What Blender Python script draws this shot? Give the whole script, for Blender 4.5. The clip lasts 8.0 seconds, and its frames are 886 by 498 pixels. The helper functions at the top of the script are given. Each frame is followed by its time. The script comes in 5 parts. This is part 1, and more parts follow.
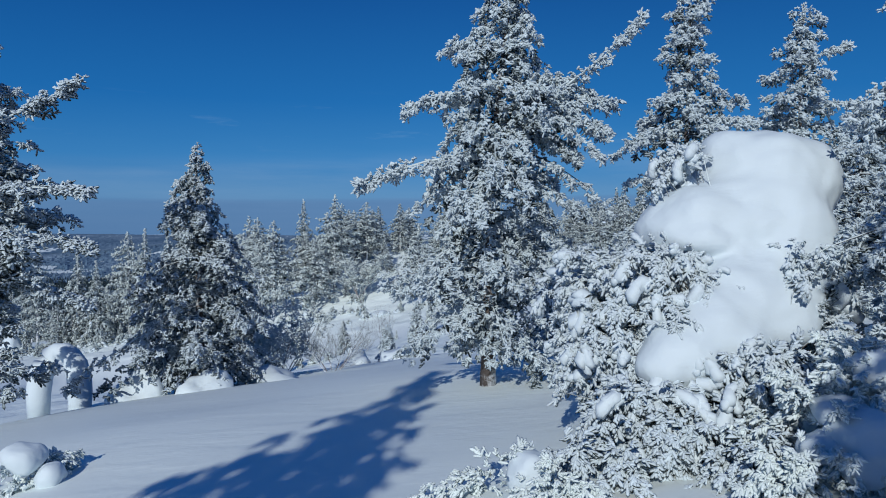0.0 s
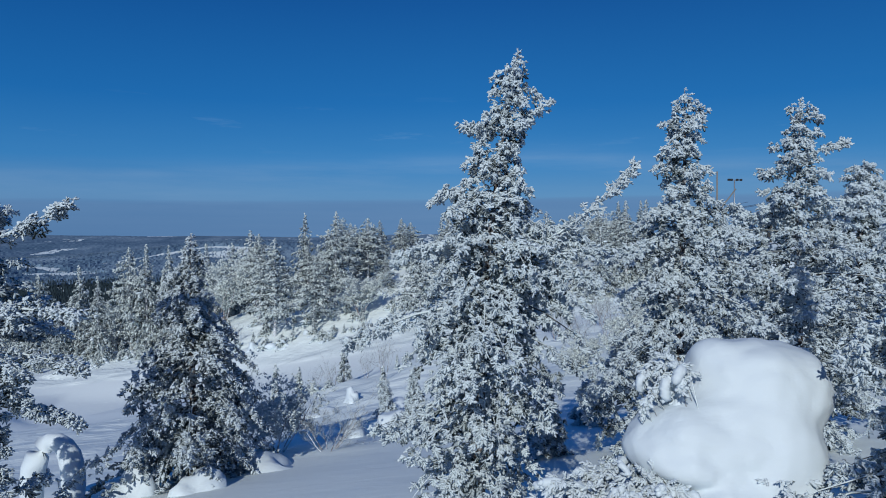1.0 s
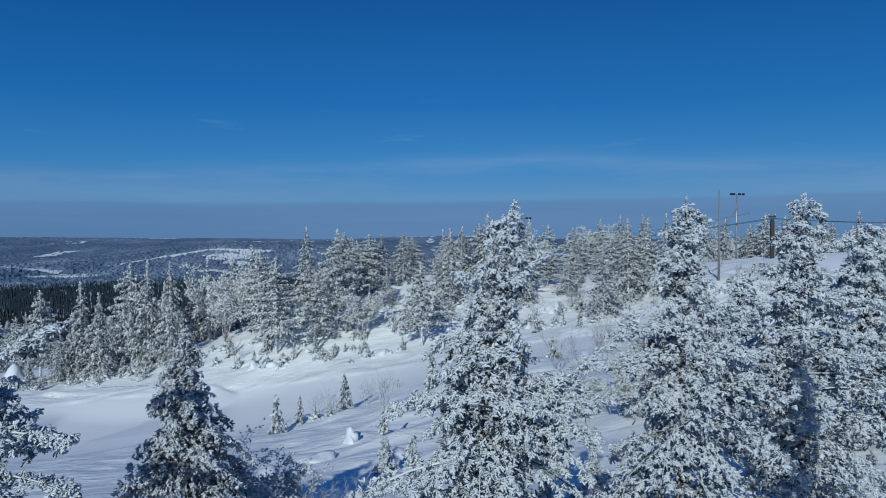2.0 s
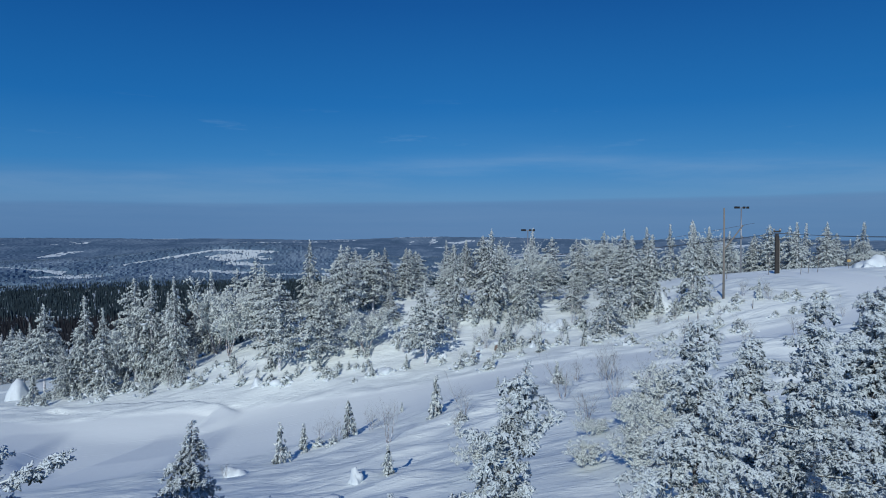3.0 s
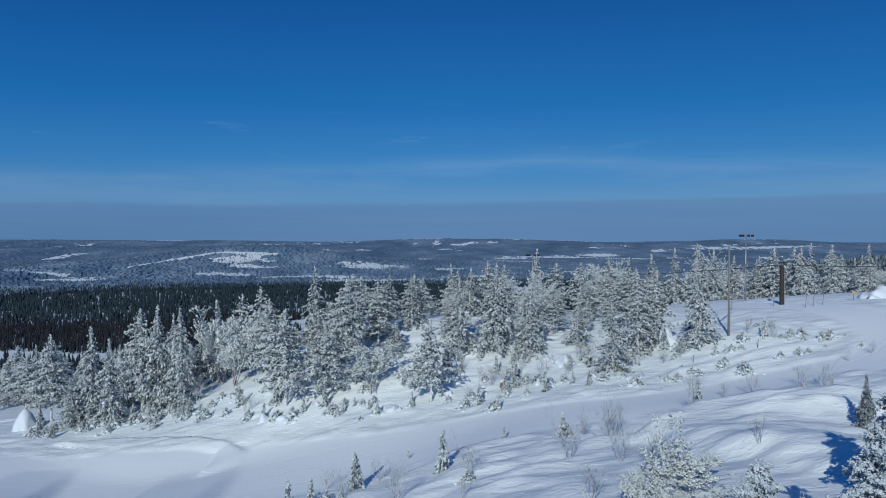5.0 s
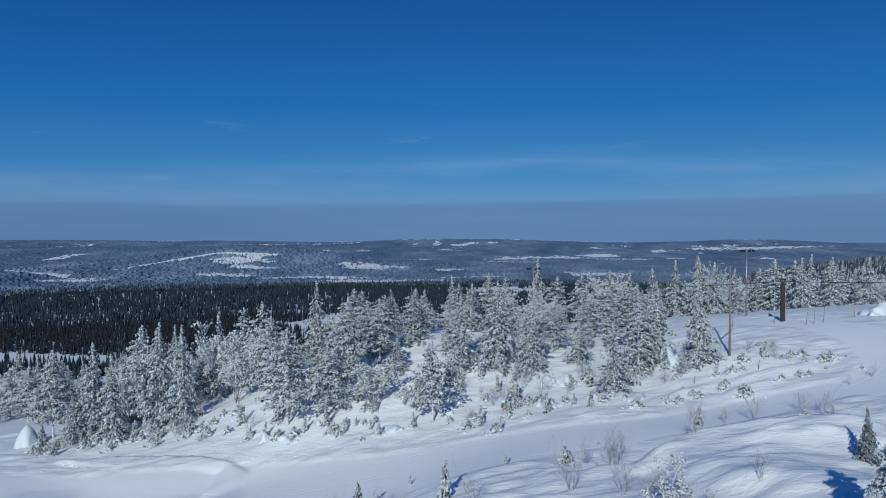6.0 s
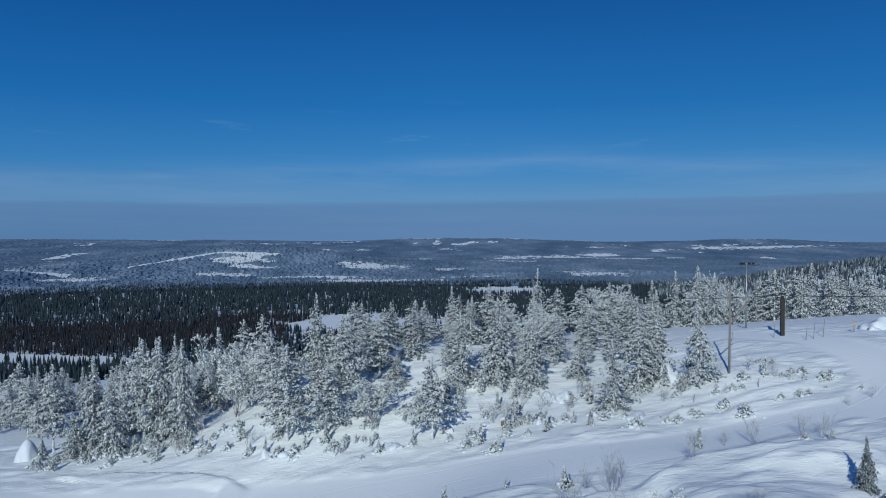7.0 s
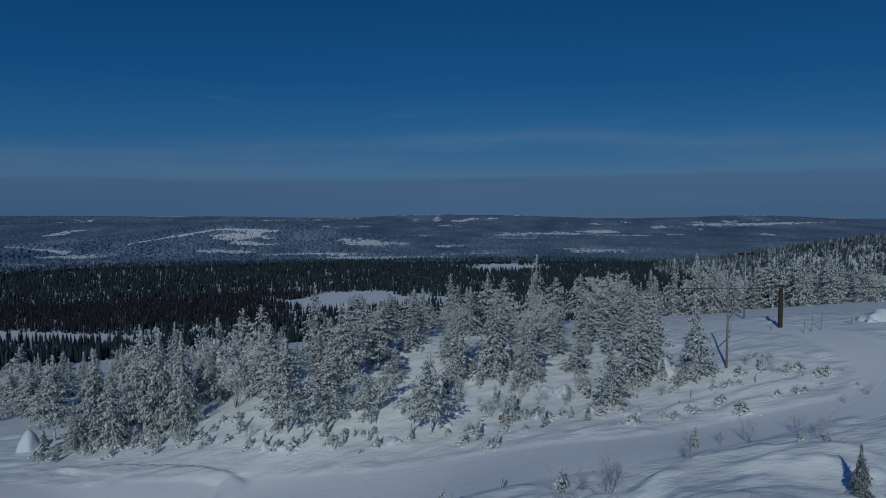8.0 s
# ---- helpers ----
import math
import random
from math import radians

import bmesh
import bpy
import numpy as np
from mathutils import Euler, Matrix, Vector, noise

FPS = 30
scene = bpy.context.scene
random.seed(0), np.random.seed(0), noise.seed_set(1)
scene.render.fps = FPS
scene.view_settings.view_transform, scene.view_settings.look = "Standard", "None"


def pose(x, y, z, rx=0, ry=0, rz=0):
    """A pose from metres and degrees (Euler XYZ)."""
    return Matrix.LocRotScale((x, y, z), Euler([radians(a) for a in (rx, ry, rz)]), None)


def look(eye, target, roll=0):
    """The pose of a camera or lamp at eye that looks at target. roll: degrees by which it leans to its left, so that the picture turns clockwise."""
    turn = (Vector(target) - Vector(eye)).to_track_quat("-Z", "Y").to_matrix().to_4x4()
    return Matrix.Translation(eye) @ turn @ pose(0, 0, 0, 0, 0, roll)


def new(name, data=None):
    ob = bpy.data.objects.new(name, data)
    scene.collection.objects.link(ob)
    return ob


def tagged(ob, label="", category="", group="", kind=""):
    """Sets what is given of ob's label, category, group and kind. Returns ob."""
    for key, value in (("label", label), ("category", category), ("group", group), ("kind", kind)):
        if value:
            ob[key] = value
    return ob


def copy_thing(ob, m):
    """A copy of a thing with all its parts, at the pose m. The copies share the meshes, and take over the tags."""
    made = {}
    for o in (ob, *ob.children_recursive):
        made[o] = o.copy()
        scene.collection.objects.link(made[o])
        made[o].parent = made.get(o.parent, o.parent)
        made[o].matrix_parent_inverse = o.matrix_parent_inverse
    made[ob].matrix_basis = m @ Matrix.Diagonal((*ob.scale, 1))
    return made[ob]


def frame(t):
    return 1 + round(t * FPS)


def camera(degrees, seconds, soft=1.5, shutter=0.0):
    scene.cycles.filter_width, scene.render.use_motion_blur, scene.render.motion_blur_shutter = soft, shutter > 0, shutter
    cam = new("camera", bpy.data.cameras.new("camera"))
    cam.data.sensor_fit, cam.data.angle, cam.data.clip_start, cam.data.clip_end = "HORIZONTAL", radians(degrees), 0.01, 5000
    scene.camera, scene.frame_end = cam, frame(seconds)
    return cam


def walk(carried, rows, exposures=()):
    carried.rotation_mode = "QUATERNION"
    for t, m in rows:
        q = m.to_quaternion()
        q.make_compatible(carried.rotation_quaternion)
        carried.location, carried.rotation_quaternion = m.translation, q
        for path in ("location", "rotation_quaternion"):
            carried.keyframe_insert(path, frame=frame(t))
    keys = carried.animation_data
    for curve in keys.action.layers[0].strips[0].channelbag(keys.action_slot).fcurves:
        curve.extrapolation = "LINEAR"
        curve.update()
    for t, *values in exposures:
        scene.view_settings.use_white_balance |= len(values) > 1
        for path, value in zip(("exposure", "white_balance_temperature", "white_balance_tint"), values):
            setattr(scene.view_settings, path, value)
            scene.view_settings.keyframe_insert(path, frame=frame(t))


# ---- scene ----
cam = camera(64.1, 8.0, soft=1.0)
PATH = [
    (0, (0.027, 0.226, 2.083), (0.025, 2.226, 2.03), 0),
    (0.5, (0.088, 0.261, 3.014), (0.083, 2.261, 2.961), 0),
    (1, (0.18, 0.355, 3.903), (0.171, 2.355, 3.854), 0),
    (1.5, (0.242, 0.437, 4.786), (0.229, 2.437, 4.74), 0),
    (2, (0.263, 0.568, 5.700), (0.248, 2.568, 5.656), 0),
    (3.5, (0.097, 0.768, 8.487), (0.07, 2.768, 8.444), 0),
    (4, (0.06, 0.713, 9.41), (0.031, 2.713, 9.368), 0),
    (4.5, (0.002, 0.646, 10.337), (-0.029, 2.646, 10.297), 0),
    (6, (-0.2, 0.477, 13.50), (-0.233, 2.477, 13.460), 0),
    (6.5, (-0.219, 0.482, 14.472), (-0.251, 2.482, 14.432), 0),
    (7, (-0.181, 0.493, 15.453), (-0.214, 2.493, 15.41), 0),
    (7.5, (-0.115, 0.61, 16.44), (-0.146, 2.609, 16.377), 0),
    (8, (0.01, 0.75, 17.44), (-0.023, 2.747, 17.33), 0),
]

walk(cam, [(t, look(eye, target, roll)) for t, eye, target, roll in PATH],
     exposures=[(0, 0.0), (7.1, 0.0), (7.4, -0.08), (7.6, -0.25), (7.8, -0.58), (8, -1.03)])

# ---- sky, sun ----
SUN_HEADING, SUN_HEIGHT = 15.0, 26.0          # degrees: the way the shadows run, right of straight ahead; the sun's height
SUN_SKY, SUN_LAMP = 0.10, 2.92

world = bpy.data.worlds.new("winter_sky")
scene.world = world
world.use_nodes = True


def node(tree, kind, at=None, **values):
    n = tree.nodes.new(kind)
    for key, value in values.items():
        n.inputs[key].default_value = value
    return n


def join(tree, a, b):
    tree.links.new(a, b)


def ramp(tree, stops, source=None):
    n = tree.nodes.new("ShaderNodeValToRGB")
    e = n.color_ramp.elements
    while len(e) < len(stops):
        e.new(0.5)
    for k, (p, c) in zip(e, stops):
        k.position = p
        k.color = (*c, 1) if len(c) == 3 else c
    if source:
        tree.links.new(source, n.inputs[0])
    return n


def mathnode(tree, op, a, b=None, clamp=False):
    n = tree.nodes.new("ShaderNodeMath")
    n.operation, n.use_clamp = op, clamp
    for k, v in enumerate((a, b)):
        if v is None:
            continue
        if isinstance(v, (int, float)):
            n.inputs[k].default_value = v
        else:
            tree.links.new(v, n.inputs[k])
    return n.outputs[0]


def mixcol(tree, fac, a, b, mode="MIX"):
    n = tree.nodes.new("ShaderNodeMix")
    n.data_type, n.blend_type = "RGBA", mode
    for k, v in ((0, fac), (6, a), (7, b)):
        if isinstance(v, (int, float)):
            n.inputs[k].default_value = v
        elif isinstance(v, tuple):
            n.inputs[k].default_value = (*v, 1)
        else:
            tree.links.new(v, n.inputs[k])
    return n.outputs[2]


def build_sky():
    t = world.node_tree
    t.nodes.clear()
    out = t.nodes.new("ShaderNodeOutputWorld")
    bg = t.nodes.new("ShaderNodeBackground")
    sky = t.nodes.new("ShaderNodeTexSky")
    sky.sky_type, sky.sun_disc = "NISHITA", False
    sky.sun_elevation, sky.sun_rotation = radians(SUN_HEIGHT), radians(SUN_HEADING + 180)
    sky.altitude, sky.dust_density, sky.ozone_density, sky.air_density = 400, 0.3, 3.0, 0.7
    coord = t.nodes.new("ShaderNodeTexCoord")
    sep = t.nodes.new("ShaderNodeSeparateXYZ")
    join(t, coord.outputs["Generated"], sep.inputs[0])
    up = sep.outputs["Z"]
    # the cold deep blue of the air, greyer towards the horizon
    tone = ramp(t, [(0.0, (0.10, 0.20, 0.36)), (0.094, (0.088, 0.222, 0.425)), (0.131, (0.100, 0.250, 0.475)), (0.145, (0.092, 0.258, 0.498)),
                    (0.19, (0.032, 0.213, 0.51)), (0.27, (0.008, 0.147, 0.44)), (0.40, (0.003, 0.087, 0.322)), (0.62, (0.004, 0.07, 0.28)), (1.0, (0.003, 0.05, 0.22))],
                mathnode(t, "ADD", mathnode(t, "MULTIPLY", up, 1.0), 0.094, True))

    def stretched(scale, wide, tall, shift, detail=7.0, rough=0.62):
        mp = t.nodes.new("ShaderNodeMapping")
        mp.inputs["Scale"].default_value = (wide, wide, tall)
        mp.inputs["Location"].default_value = (shift, shift * 0.7, shift * 1.3)
        join(t, coord.outputs["Generated"], mp.inputs[0])
        n = node(t, "ShaderNodeTexNoise", Scale=scale, Detail=detail, Roughness=rough)
        join(t, mp.outputs[0], n.inputs["Vector"])
        return n.outputs[0]

    # a low bank of grey-blue cloud lying along the horizon, its top edge nearly level
    rim = mathnode(t, "MULTIPLY", mathnode(t, "SUBTRACT", stretched(1.6, 2.2, 26.0, 0.0), 0.5), 0.007)
    lift = mathnode(t, "ADD", mathnode(t, "SUBTRACT", up, mathnode(t, "MULTIPLY", sep.outputs["X"], 0.012)), rim)
    bank = ramp(t, [(0.0, (1, 1, 1)), (0.0422, (1, 1, 1)), (0.0450, (0, 0, 0)), (1.0, (0, 0, 0))], lift)
    haze = mixcol(t, stretched(1.5, 1.6, 40.0, 4.0, 5.0), (0.066, 0.180, 0.388), (0.102, 0.218, 0.425))
    tone_all = mixcol(t, mathnode(t, "MULTIPLY", bank.outputs[0], 0.92), tone.outputs[0], haze)
    # thin streaks of high cloud over the bank, and a few wisps above them
    veil = ramp(t, [(0.40, (0, 0, 0)), (0.66, (1, 1, 1))], stretched(1.5, 1.5, 15.0, 2.3))
    low = ramp(t, [(0.0, (0, 0, 0)), (0.046, (0.12, 0.12, 0.12)), (0.075, (0.62, 0.62, 0.62)), (0.103, (1, 1, 1)), (0.114, (0.30, 0.30, 0.30)), (0.128, (0.08, 0.08, 0.08)), (0.17, (0, 0, 0))],
               mathnode(t, "ADD", up, mathnode(t, "MULTIPLY", mathnode(t, "ABSOLUTE", mathnode(t, "SUBTRACT", sep.outputs["X"], 0.117)), 0.055)))
    fac = mathnode(t, "MULTIPLY", mathnode(t, "MULTIPLY", veil.outputs[0], low.outputs[0]), 0.42, True)
    tinted = mixcol(t, fac, tone_all, (0.20, 0.345, 0.56))
    wisp = ramp(t, [(0.60, (0, 0, 0)), (0.74, (1, 1, 1))], stretched(3.2, 2.4, 20.0, 7.1, 6.0))
    high = ramp(t, [(0.0, (0, 0, 0)), (0.10, (0, 0, 0)), (0.13, (1, 1, 1)), (0.165, (0.7, 0.7, 0.7)), (0.19, (0, 0, 0))], up)
    fac = mathnode(t, "MULTIPLY", mathnode(t, "MULTIPLY", wisp.outputs[0], high.outputs[0]), 0.30, True)
    tinted = mixcol(t, fac, tinted, (0.17, 0.33, 0.58))
    scaled = mixcol(t, 1.0, sky.outputs[0], (1.0, 1.0, 1.0), "MULTIPLY")
    air = mixcol(t, 0.96, scaled, mixcol(t, 1.0, tinted, (1 / SUN_SKY, 1 / SUN_SKY, 1 / SUN_SKY), "MULTIPLY"))
    side = ramp(t, [(0.0, (0.86, 0.90, 0.93)), (0.5, (1, 1, 1)), (1.0, (0.95, 0.97, 0.97))], mathnode(t, "ADD", sep.outputs["X"], 0.5, True))
    air = mixcol(t, 1.0, air, side.outputs[0], "MULTIPLY")
    join(t, air, bg.inputs[0])
    bg.inputs[1].default_value = SUN_SKY
    join(t, bg.outputs[0], out.inputs[0])


build_sky()
lamp = bpy.data.lights.new("sun", "SUN")
lamp.energy, lamp.angle, lamp.color = SUN_LAMP, radians(0.55), (0.965, 0.98, 0.945)
sun = new("sun", lamp)
a, h = radians(SUN_HEADING), radians(SUN_HEIGHT)
sun.matrix_basis = look((-60 * math.sin(a), -60 * math.cos(a), 60 * math.tan(h)), (0, 0, 0))


# ---- materials ----
def material(name):
    m = bpy.data.materials.new(name)
    m.use_nodes = True
    t = m.node_tree
    return m, t, t.nodes["Principled BSDF"]


def noise_of(t, scale, detail=4.0, rough=0.55, vector=None, stretch=None):
    n = node(t, "ShaderNodeTexNoise", Scale=scale, Detail=detail, Roughness=rough)
    if vector is None:
        vector = t.nodes.new("ShaderNodeNewGeometry").outputs["Position"]
    if stretch:
        mp = t.nodes.new("ShaderNodeMapping")
        mp.inputs["Scale"].default_value = stretch
        mp.inputs["Rotation"].default_value = (0, 0, radians(20))
        join(t, vector, mp.inputs[0])
        vector = mp.outputs[0]
    join(t, vector, n.inputs["Vector"])
    return n.outputs[0]


def bump(t, bsdf, height, strength, distance):
    b = node(t, "ShaderNodeBump", Strength=strength, Distance=distance)
    join(t, height, b.inputs["Height"])
    join(t, b.outputs[0], bsdf.inputs["Normal"])


def snow_material(name, drift=1.0, colour=(0.825, 0.90, 0.885), packed=None):
    m, t, b = material(name)
    big = noise_of(t, 0.22, 5, 0.6, stretch=(0.45, 1.0, 1.0))
    fine = noise_of(t, 7.0, 6, 0.65)
    c = mixcol(t, ramp(t, [(0.35, (0, 0, 0)), (0.7, (1, 1, 1))], big).outputs[0], colour, tuple(v * 0.95 for v in colour))
    if packed:
        press = t.nodes.new("ShaderNodeAttribute")
        press.attribute_name = "groomed"
        c = mixcol(t, press.outputs["Fac"], c, packed)
    join(t, c, b.inputs["Base Color"])
    b.inputs["Roughness"].default_value = 0.62
    b.inputs["Specular IOR Level"].default_value = 0.25
    ripple = noise_of(t, 0.9, 6, 0.6, stretch=(0.5, 1.0, 1.0))
    crust = ramp(t, [(0.44, (0, 0, 0)), (0.56, (1, 1, 1))], noise_of(t, 1.1, 5, 0.55, stretch=(0.42, 1.0, 1.0)))
    ripple = mathnode(t, "ADD", ripple, mathnode(t, "MULTIPLY", crust.outputs[0], 0.42))
    total = mathnode(t, "ADD", mathnode(t, "MULTIPLY", ripple, 1.0 * drift), mathnode(t, "ADD", mathnode(t, "MULTIPLY", noise_of(t, 2.6, 5, 0.6, stretch=(0.45, 1.0, 1.0)), 0.42 * drift), mathnode(t, "MULTIPLY", fine, 0.03)))
    if packed:
        total = mathnode(t, "MULTIPLY", total, mathnode(t, "SUBTRACT", 1.0, mathnode(t, "MULTIPLY", press.outputs["Fac"], 0.86)))
        wind = t.nodes.new("ShaderNodeAttribute")
        wind.attribute_name = "wind"
        total = mathnode(t, "MULTIPLY", total, wind.outputs["Fac"])
        # tracks that skis and the groomer left along the piste: lane is the way across it, in metres
        lane = t.nodes.new("ShaderNodeAttribute")
        lane.attribute_name = "lane"
        wander = mathnode(t, "ADD", lane.outputs["Fac"], mathnode(t, "MULTIPLY", noise_of(t, 0.10, 2, 0.5), 1.1))
        stops = [(0.0, (0.5, 0.5, 0.5))]
        for at, deep in LANES:
            at = (at + 9.0) / 18.0
            stops += [(at - 0.014, (0.5, 0.5, 0.5)), (at, (0.5 - deep, 0.5 - deep, 0.5 - deep)), (at + 0.008, (0.5 + deep * 0.6, 0.5 + deep * 0.6, 0.5 + deep * 0.6)), (at + 0.020, (0.5, 0.5, 0.5))]
        rut = ramp(t, stops, mathnode(t, "DIVIDE", mathnode(t, "ADD", wander, 9.0), 18.0, True))
        broken = ramp(t, [(0.36, (0.25, 0.25, 0.25)), (0.56, (1, 1, 1))], noise_of(t, 0.35, 4, 0.6))
        cut = mathnode(t, "MULTIPLY", mathnode(t, "MULTIPLY", mathnode(t, "SUBTRACT", rut.outputs[0], 0.5), broken.outputs[0]), press.outputs["Fac"])
        total = mathnode(t, "ADD", total, mathnode(t, "MULTIPLY", cut, 0.7))
    bump(t, b, total, 0.5, 0.15)
    return m


def frost_material(name, needle=(0.026, 0.036, 0.030), cover=0.62, white=(0.735, 0.82, 0.83), patch_scale=1.9, lying=0.24):
    """Needles and twigs thick with hoar frost: white where the rime sits, dark where needles show below it."""
    m, t, b = material(name)
    g = t.nodes.new("ShaderNodeNewGeometry")
    sep = t.nodes.new("ShaderNodeSeparateXYZ")
    join(t, g.outputs["Normal"], sep.inputs[0])
    n = noise_of(t, 11.0, 4, 0.6)
    rnd = g.outputs["Random Per Island"]
    patch = noise_of(t, patch_scale, 3, 0.5)
    v = mathnode(t, "ADD", mathnode(t, "MULTIPLY", sep.outputs["Z"], lying), mathnode(t, "MULTIPLY", n, 0.30))
    v = mathnode(t, "ADD", v, mathnode(t, "MULTIPLY", rnd, 0.24))
    v = mathnode(t, "ADD", v, mathnode(t, "MULTIPLY", patch, 0.58))
    k = ramp(t, [(max(0.0, 0.92 - cover - 0.10), (0, 0, 0)), (0.92 - cover + 0.12, (1, 1, 1))], v)
    shade = mixcol(t, rnd, tuple(c * 0.80 for c in white), white)
    dark = mixcol(t, rnd, needle, (needle[0] * 1.4, needle[1] * 1.5, needle[2] * 1.5))
    join(t, mixcol(t, k.outputs[0], dark, shade), b.inputs["Base Color"])
    b.inputs["Roughness"].default_value = 0.8
    b.inputs["Specular IOR Level"].default_value = 0.15
    bump(t, b, noise_of(t, 60.0, 3, 0.6), 0.5, 0.012)
    return m


def bark_material(name, base=(0.085, 0.067, 0.06), rime=0.5):
    m, t, b = material(name)
    n = noise_of(t, 5.0, 6, 0.7)
    g = noise_of(t, 22.0, 5, 0.7, stretch=(1, 1, 0.25))
    wood = mixcol(t, g, tuple(c * 0.5 for c in base), tuple(c * 1.5 for c in base))
    k = ramp(t, [(0.62 - rime * 0.35, (0, 0, 0)), (0.78 - rime * 0.35, (1, 1, 1))], n)
    join(t, mixcol(t, k.outputs[0], wood, (0.74, 0.77, 0.82)), b.inputs["Base Color"])
    b.inputs["Roughness"].default_value = 0.9
    bump(t, b, g, 0.7, 0.02)
    return m


def plain_material(name, base, rough=0.6, metal=0.0, grain=18.0, vary=0.35):
    m, t, b = material(name)
    n = noise_of(t, grain, 5, 0.65)
    join(t, mixcol(t, n, tuple(c * (1 - vary) for c in base), tuple(min(1, c * (1 + vary)) for c in base)), b.inputs["Base Color"])
    b.inputs["Roughness"].default_value, b.inputs["Metallic"].default_value = rough, metal
    bump(t, b, n, 0.3, 0.01)
    return m


LANES = ((-5.6, 0.22), (-3.1, 0.42), (0.9, 0.40), (1.6, 0.24), (4.9, 0.42))
SNOW = snow_material("snow_field", colour=(0.785, 0.862, 0.855), packed=(0.85, 0.918, 0.905))
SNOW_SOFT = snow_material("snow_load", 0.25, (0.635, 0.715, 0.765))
FROST = frost_material("hoar_frost", cover=0.72, white=(0.635, 0.725, 0.775))
FROST_WHITE = frost_material("snow_packed_twigs", cover=0.62, white=(0.635, 0.715, 0.765))
# thinner frost, its undersides darkened further to carry shade
FROST_DARK = frost_material("thin_frost_and_shade", cover=0.57, lying=0.42, white=(0.635, 0.725, 0.785))
FROST_RIDGE = frost_material("frosted_needles", white=(0.74, 0.82, 0.825), cover=0.615, patch_scale=0.8)
FROST_TWIG = frost_material("frosted_twigs", needle=(0.11, 0.112, 0.115), cover=0.72)
TWIG_BARE = frost_material("thinly_frosted_twigs", needle=(0.085, 0.075, 0.07), cover=0.36)
# bare needles, dark enough to carry the shade inside crowns as well
SHADED_NEEDLES = frost_material("shaded_bare_needles", needle=(0.030, 0.042, 0.042), cover=0.42, white=(0.42, 0.49, 0.53))
BARK = bark_material("pine_bark", rime=0.35)
BARK_RIMED = bark_material("rimed_bark", rime=0.75)
BARK_BIRCH = bark_material("birch_bark", (0.16, 0.13, 0.12), 0.5)
STONE = plain_material("grey_stone", (0.16, 0.13, 0.115), 0.85, grain=6)
POLE_WOOD = plain_material("weathered_wood", (0.19, 0.18, 0.165), 0.85)
STEEL = plain_material("galvanised_steel", (0.36, 0.37, 0.38), 0.45, 0.7)
DARK_STEEL = plain_material("brown_painted_steel", (0.009, 0.008, 0.008), 0.6)
CABLE = plain_material("cable", (0.05, 0.05, 0.055), 0.5, 0.5)
YELLOW = plain_material("yellow_board", (0.50, 0.34, 0.13), 0.6)
# distant forest: the blue haze of the air is put into its base colour
HAZE_TINTED_FOREST = frost_material("haze_tinted_snowy_forest", needle=(0.050, 0.083, 0.118), cover=0.26, white=(0.155, 0.205, 0.255), patch_scale=0.01)
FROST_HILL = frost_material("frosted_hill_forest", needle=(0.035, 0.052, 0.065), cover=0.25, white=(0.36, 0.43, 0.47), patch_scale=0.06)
FOREST = frost_material("dark_forest", needle=(0.016, 0.027, 0.034), cover=0.13, white=(0.12, 0.17, 0.20))
BROWN_WOOD = frost_material("bare_birch_wood", needle=(0.018, 0.019, 0.024), cover=0.06, white=(0.12, 0.13, 0.15))


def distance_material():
    """Snow-dusted forest, kilometres away, with the blue haze mixed into its colours."""
    m, t, b = material("haze_tinted_far_forest")
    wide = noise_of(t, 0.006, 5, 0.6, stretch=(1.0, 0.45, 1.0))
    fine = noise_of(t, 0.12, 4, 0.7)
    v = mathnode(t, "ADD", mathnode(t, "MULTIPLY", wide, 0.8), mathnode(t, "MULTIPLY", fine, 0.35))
    # stops lifted towards blue to carry the haze
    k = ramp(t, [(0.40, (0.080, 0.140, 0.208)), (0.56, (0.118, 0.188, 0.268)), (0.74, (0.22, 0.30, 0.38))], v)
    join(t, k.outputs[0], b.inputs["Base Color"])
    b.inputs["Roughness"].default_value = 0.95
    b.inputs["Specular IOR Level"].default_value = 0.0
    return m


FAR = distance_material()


# ---- mesh helpers ----
def mesh_of(name, verts, tris, quads, mat, smooth=True):
    """One mesh from arrays of corners, triangles and quads."""
    verts = np.asarray(verts, np.float32).reshape(-1, 3)
    tris = np.asarray(tris, np.int32).reshape(-1, 3)
    quads = np.asarray(quads, np.int32).reshape(-1, 4)
    me = bpy.data.meshes.new(name)
    me.vertices.add(len(verts))
    me.vertices.foreach_set("co", verts.ravel())
    loops = np.concatenate([tris.ravel(), quads.ravel()])
    me.loops.add(len(loops))
    me.loops.foreach_set("vertex_index", loops)
    total = np.concatenate([np.full(len(tris), 3), np.full(len(quads), 4)]).astype(np.int32)
    start = np.concatenate([[0], np.cumsum(total)[:-1]]).astype(np.int32)
    me.polygons.add(len(total))
    me.polygons.foreach_set("loop_start", start)
    me.polygons.foreach_set("loop_total", total)
    me.polygons.foreach_set("use_smooth", np.full(len(total), smooth))
    me.materials.append(mat)
    me.update(calc_edges=True)
    me.validate()
    return me


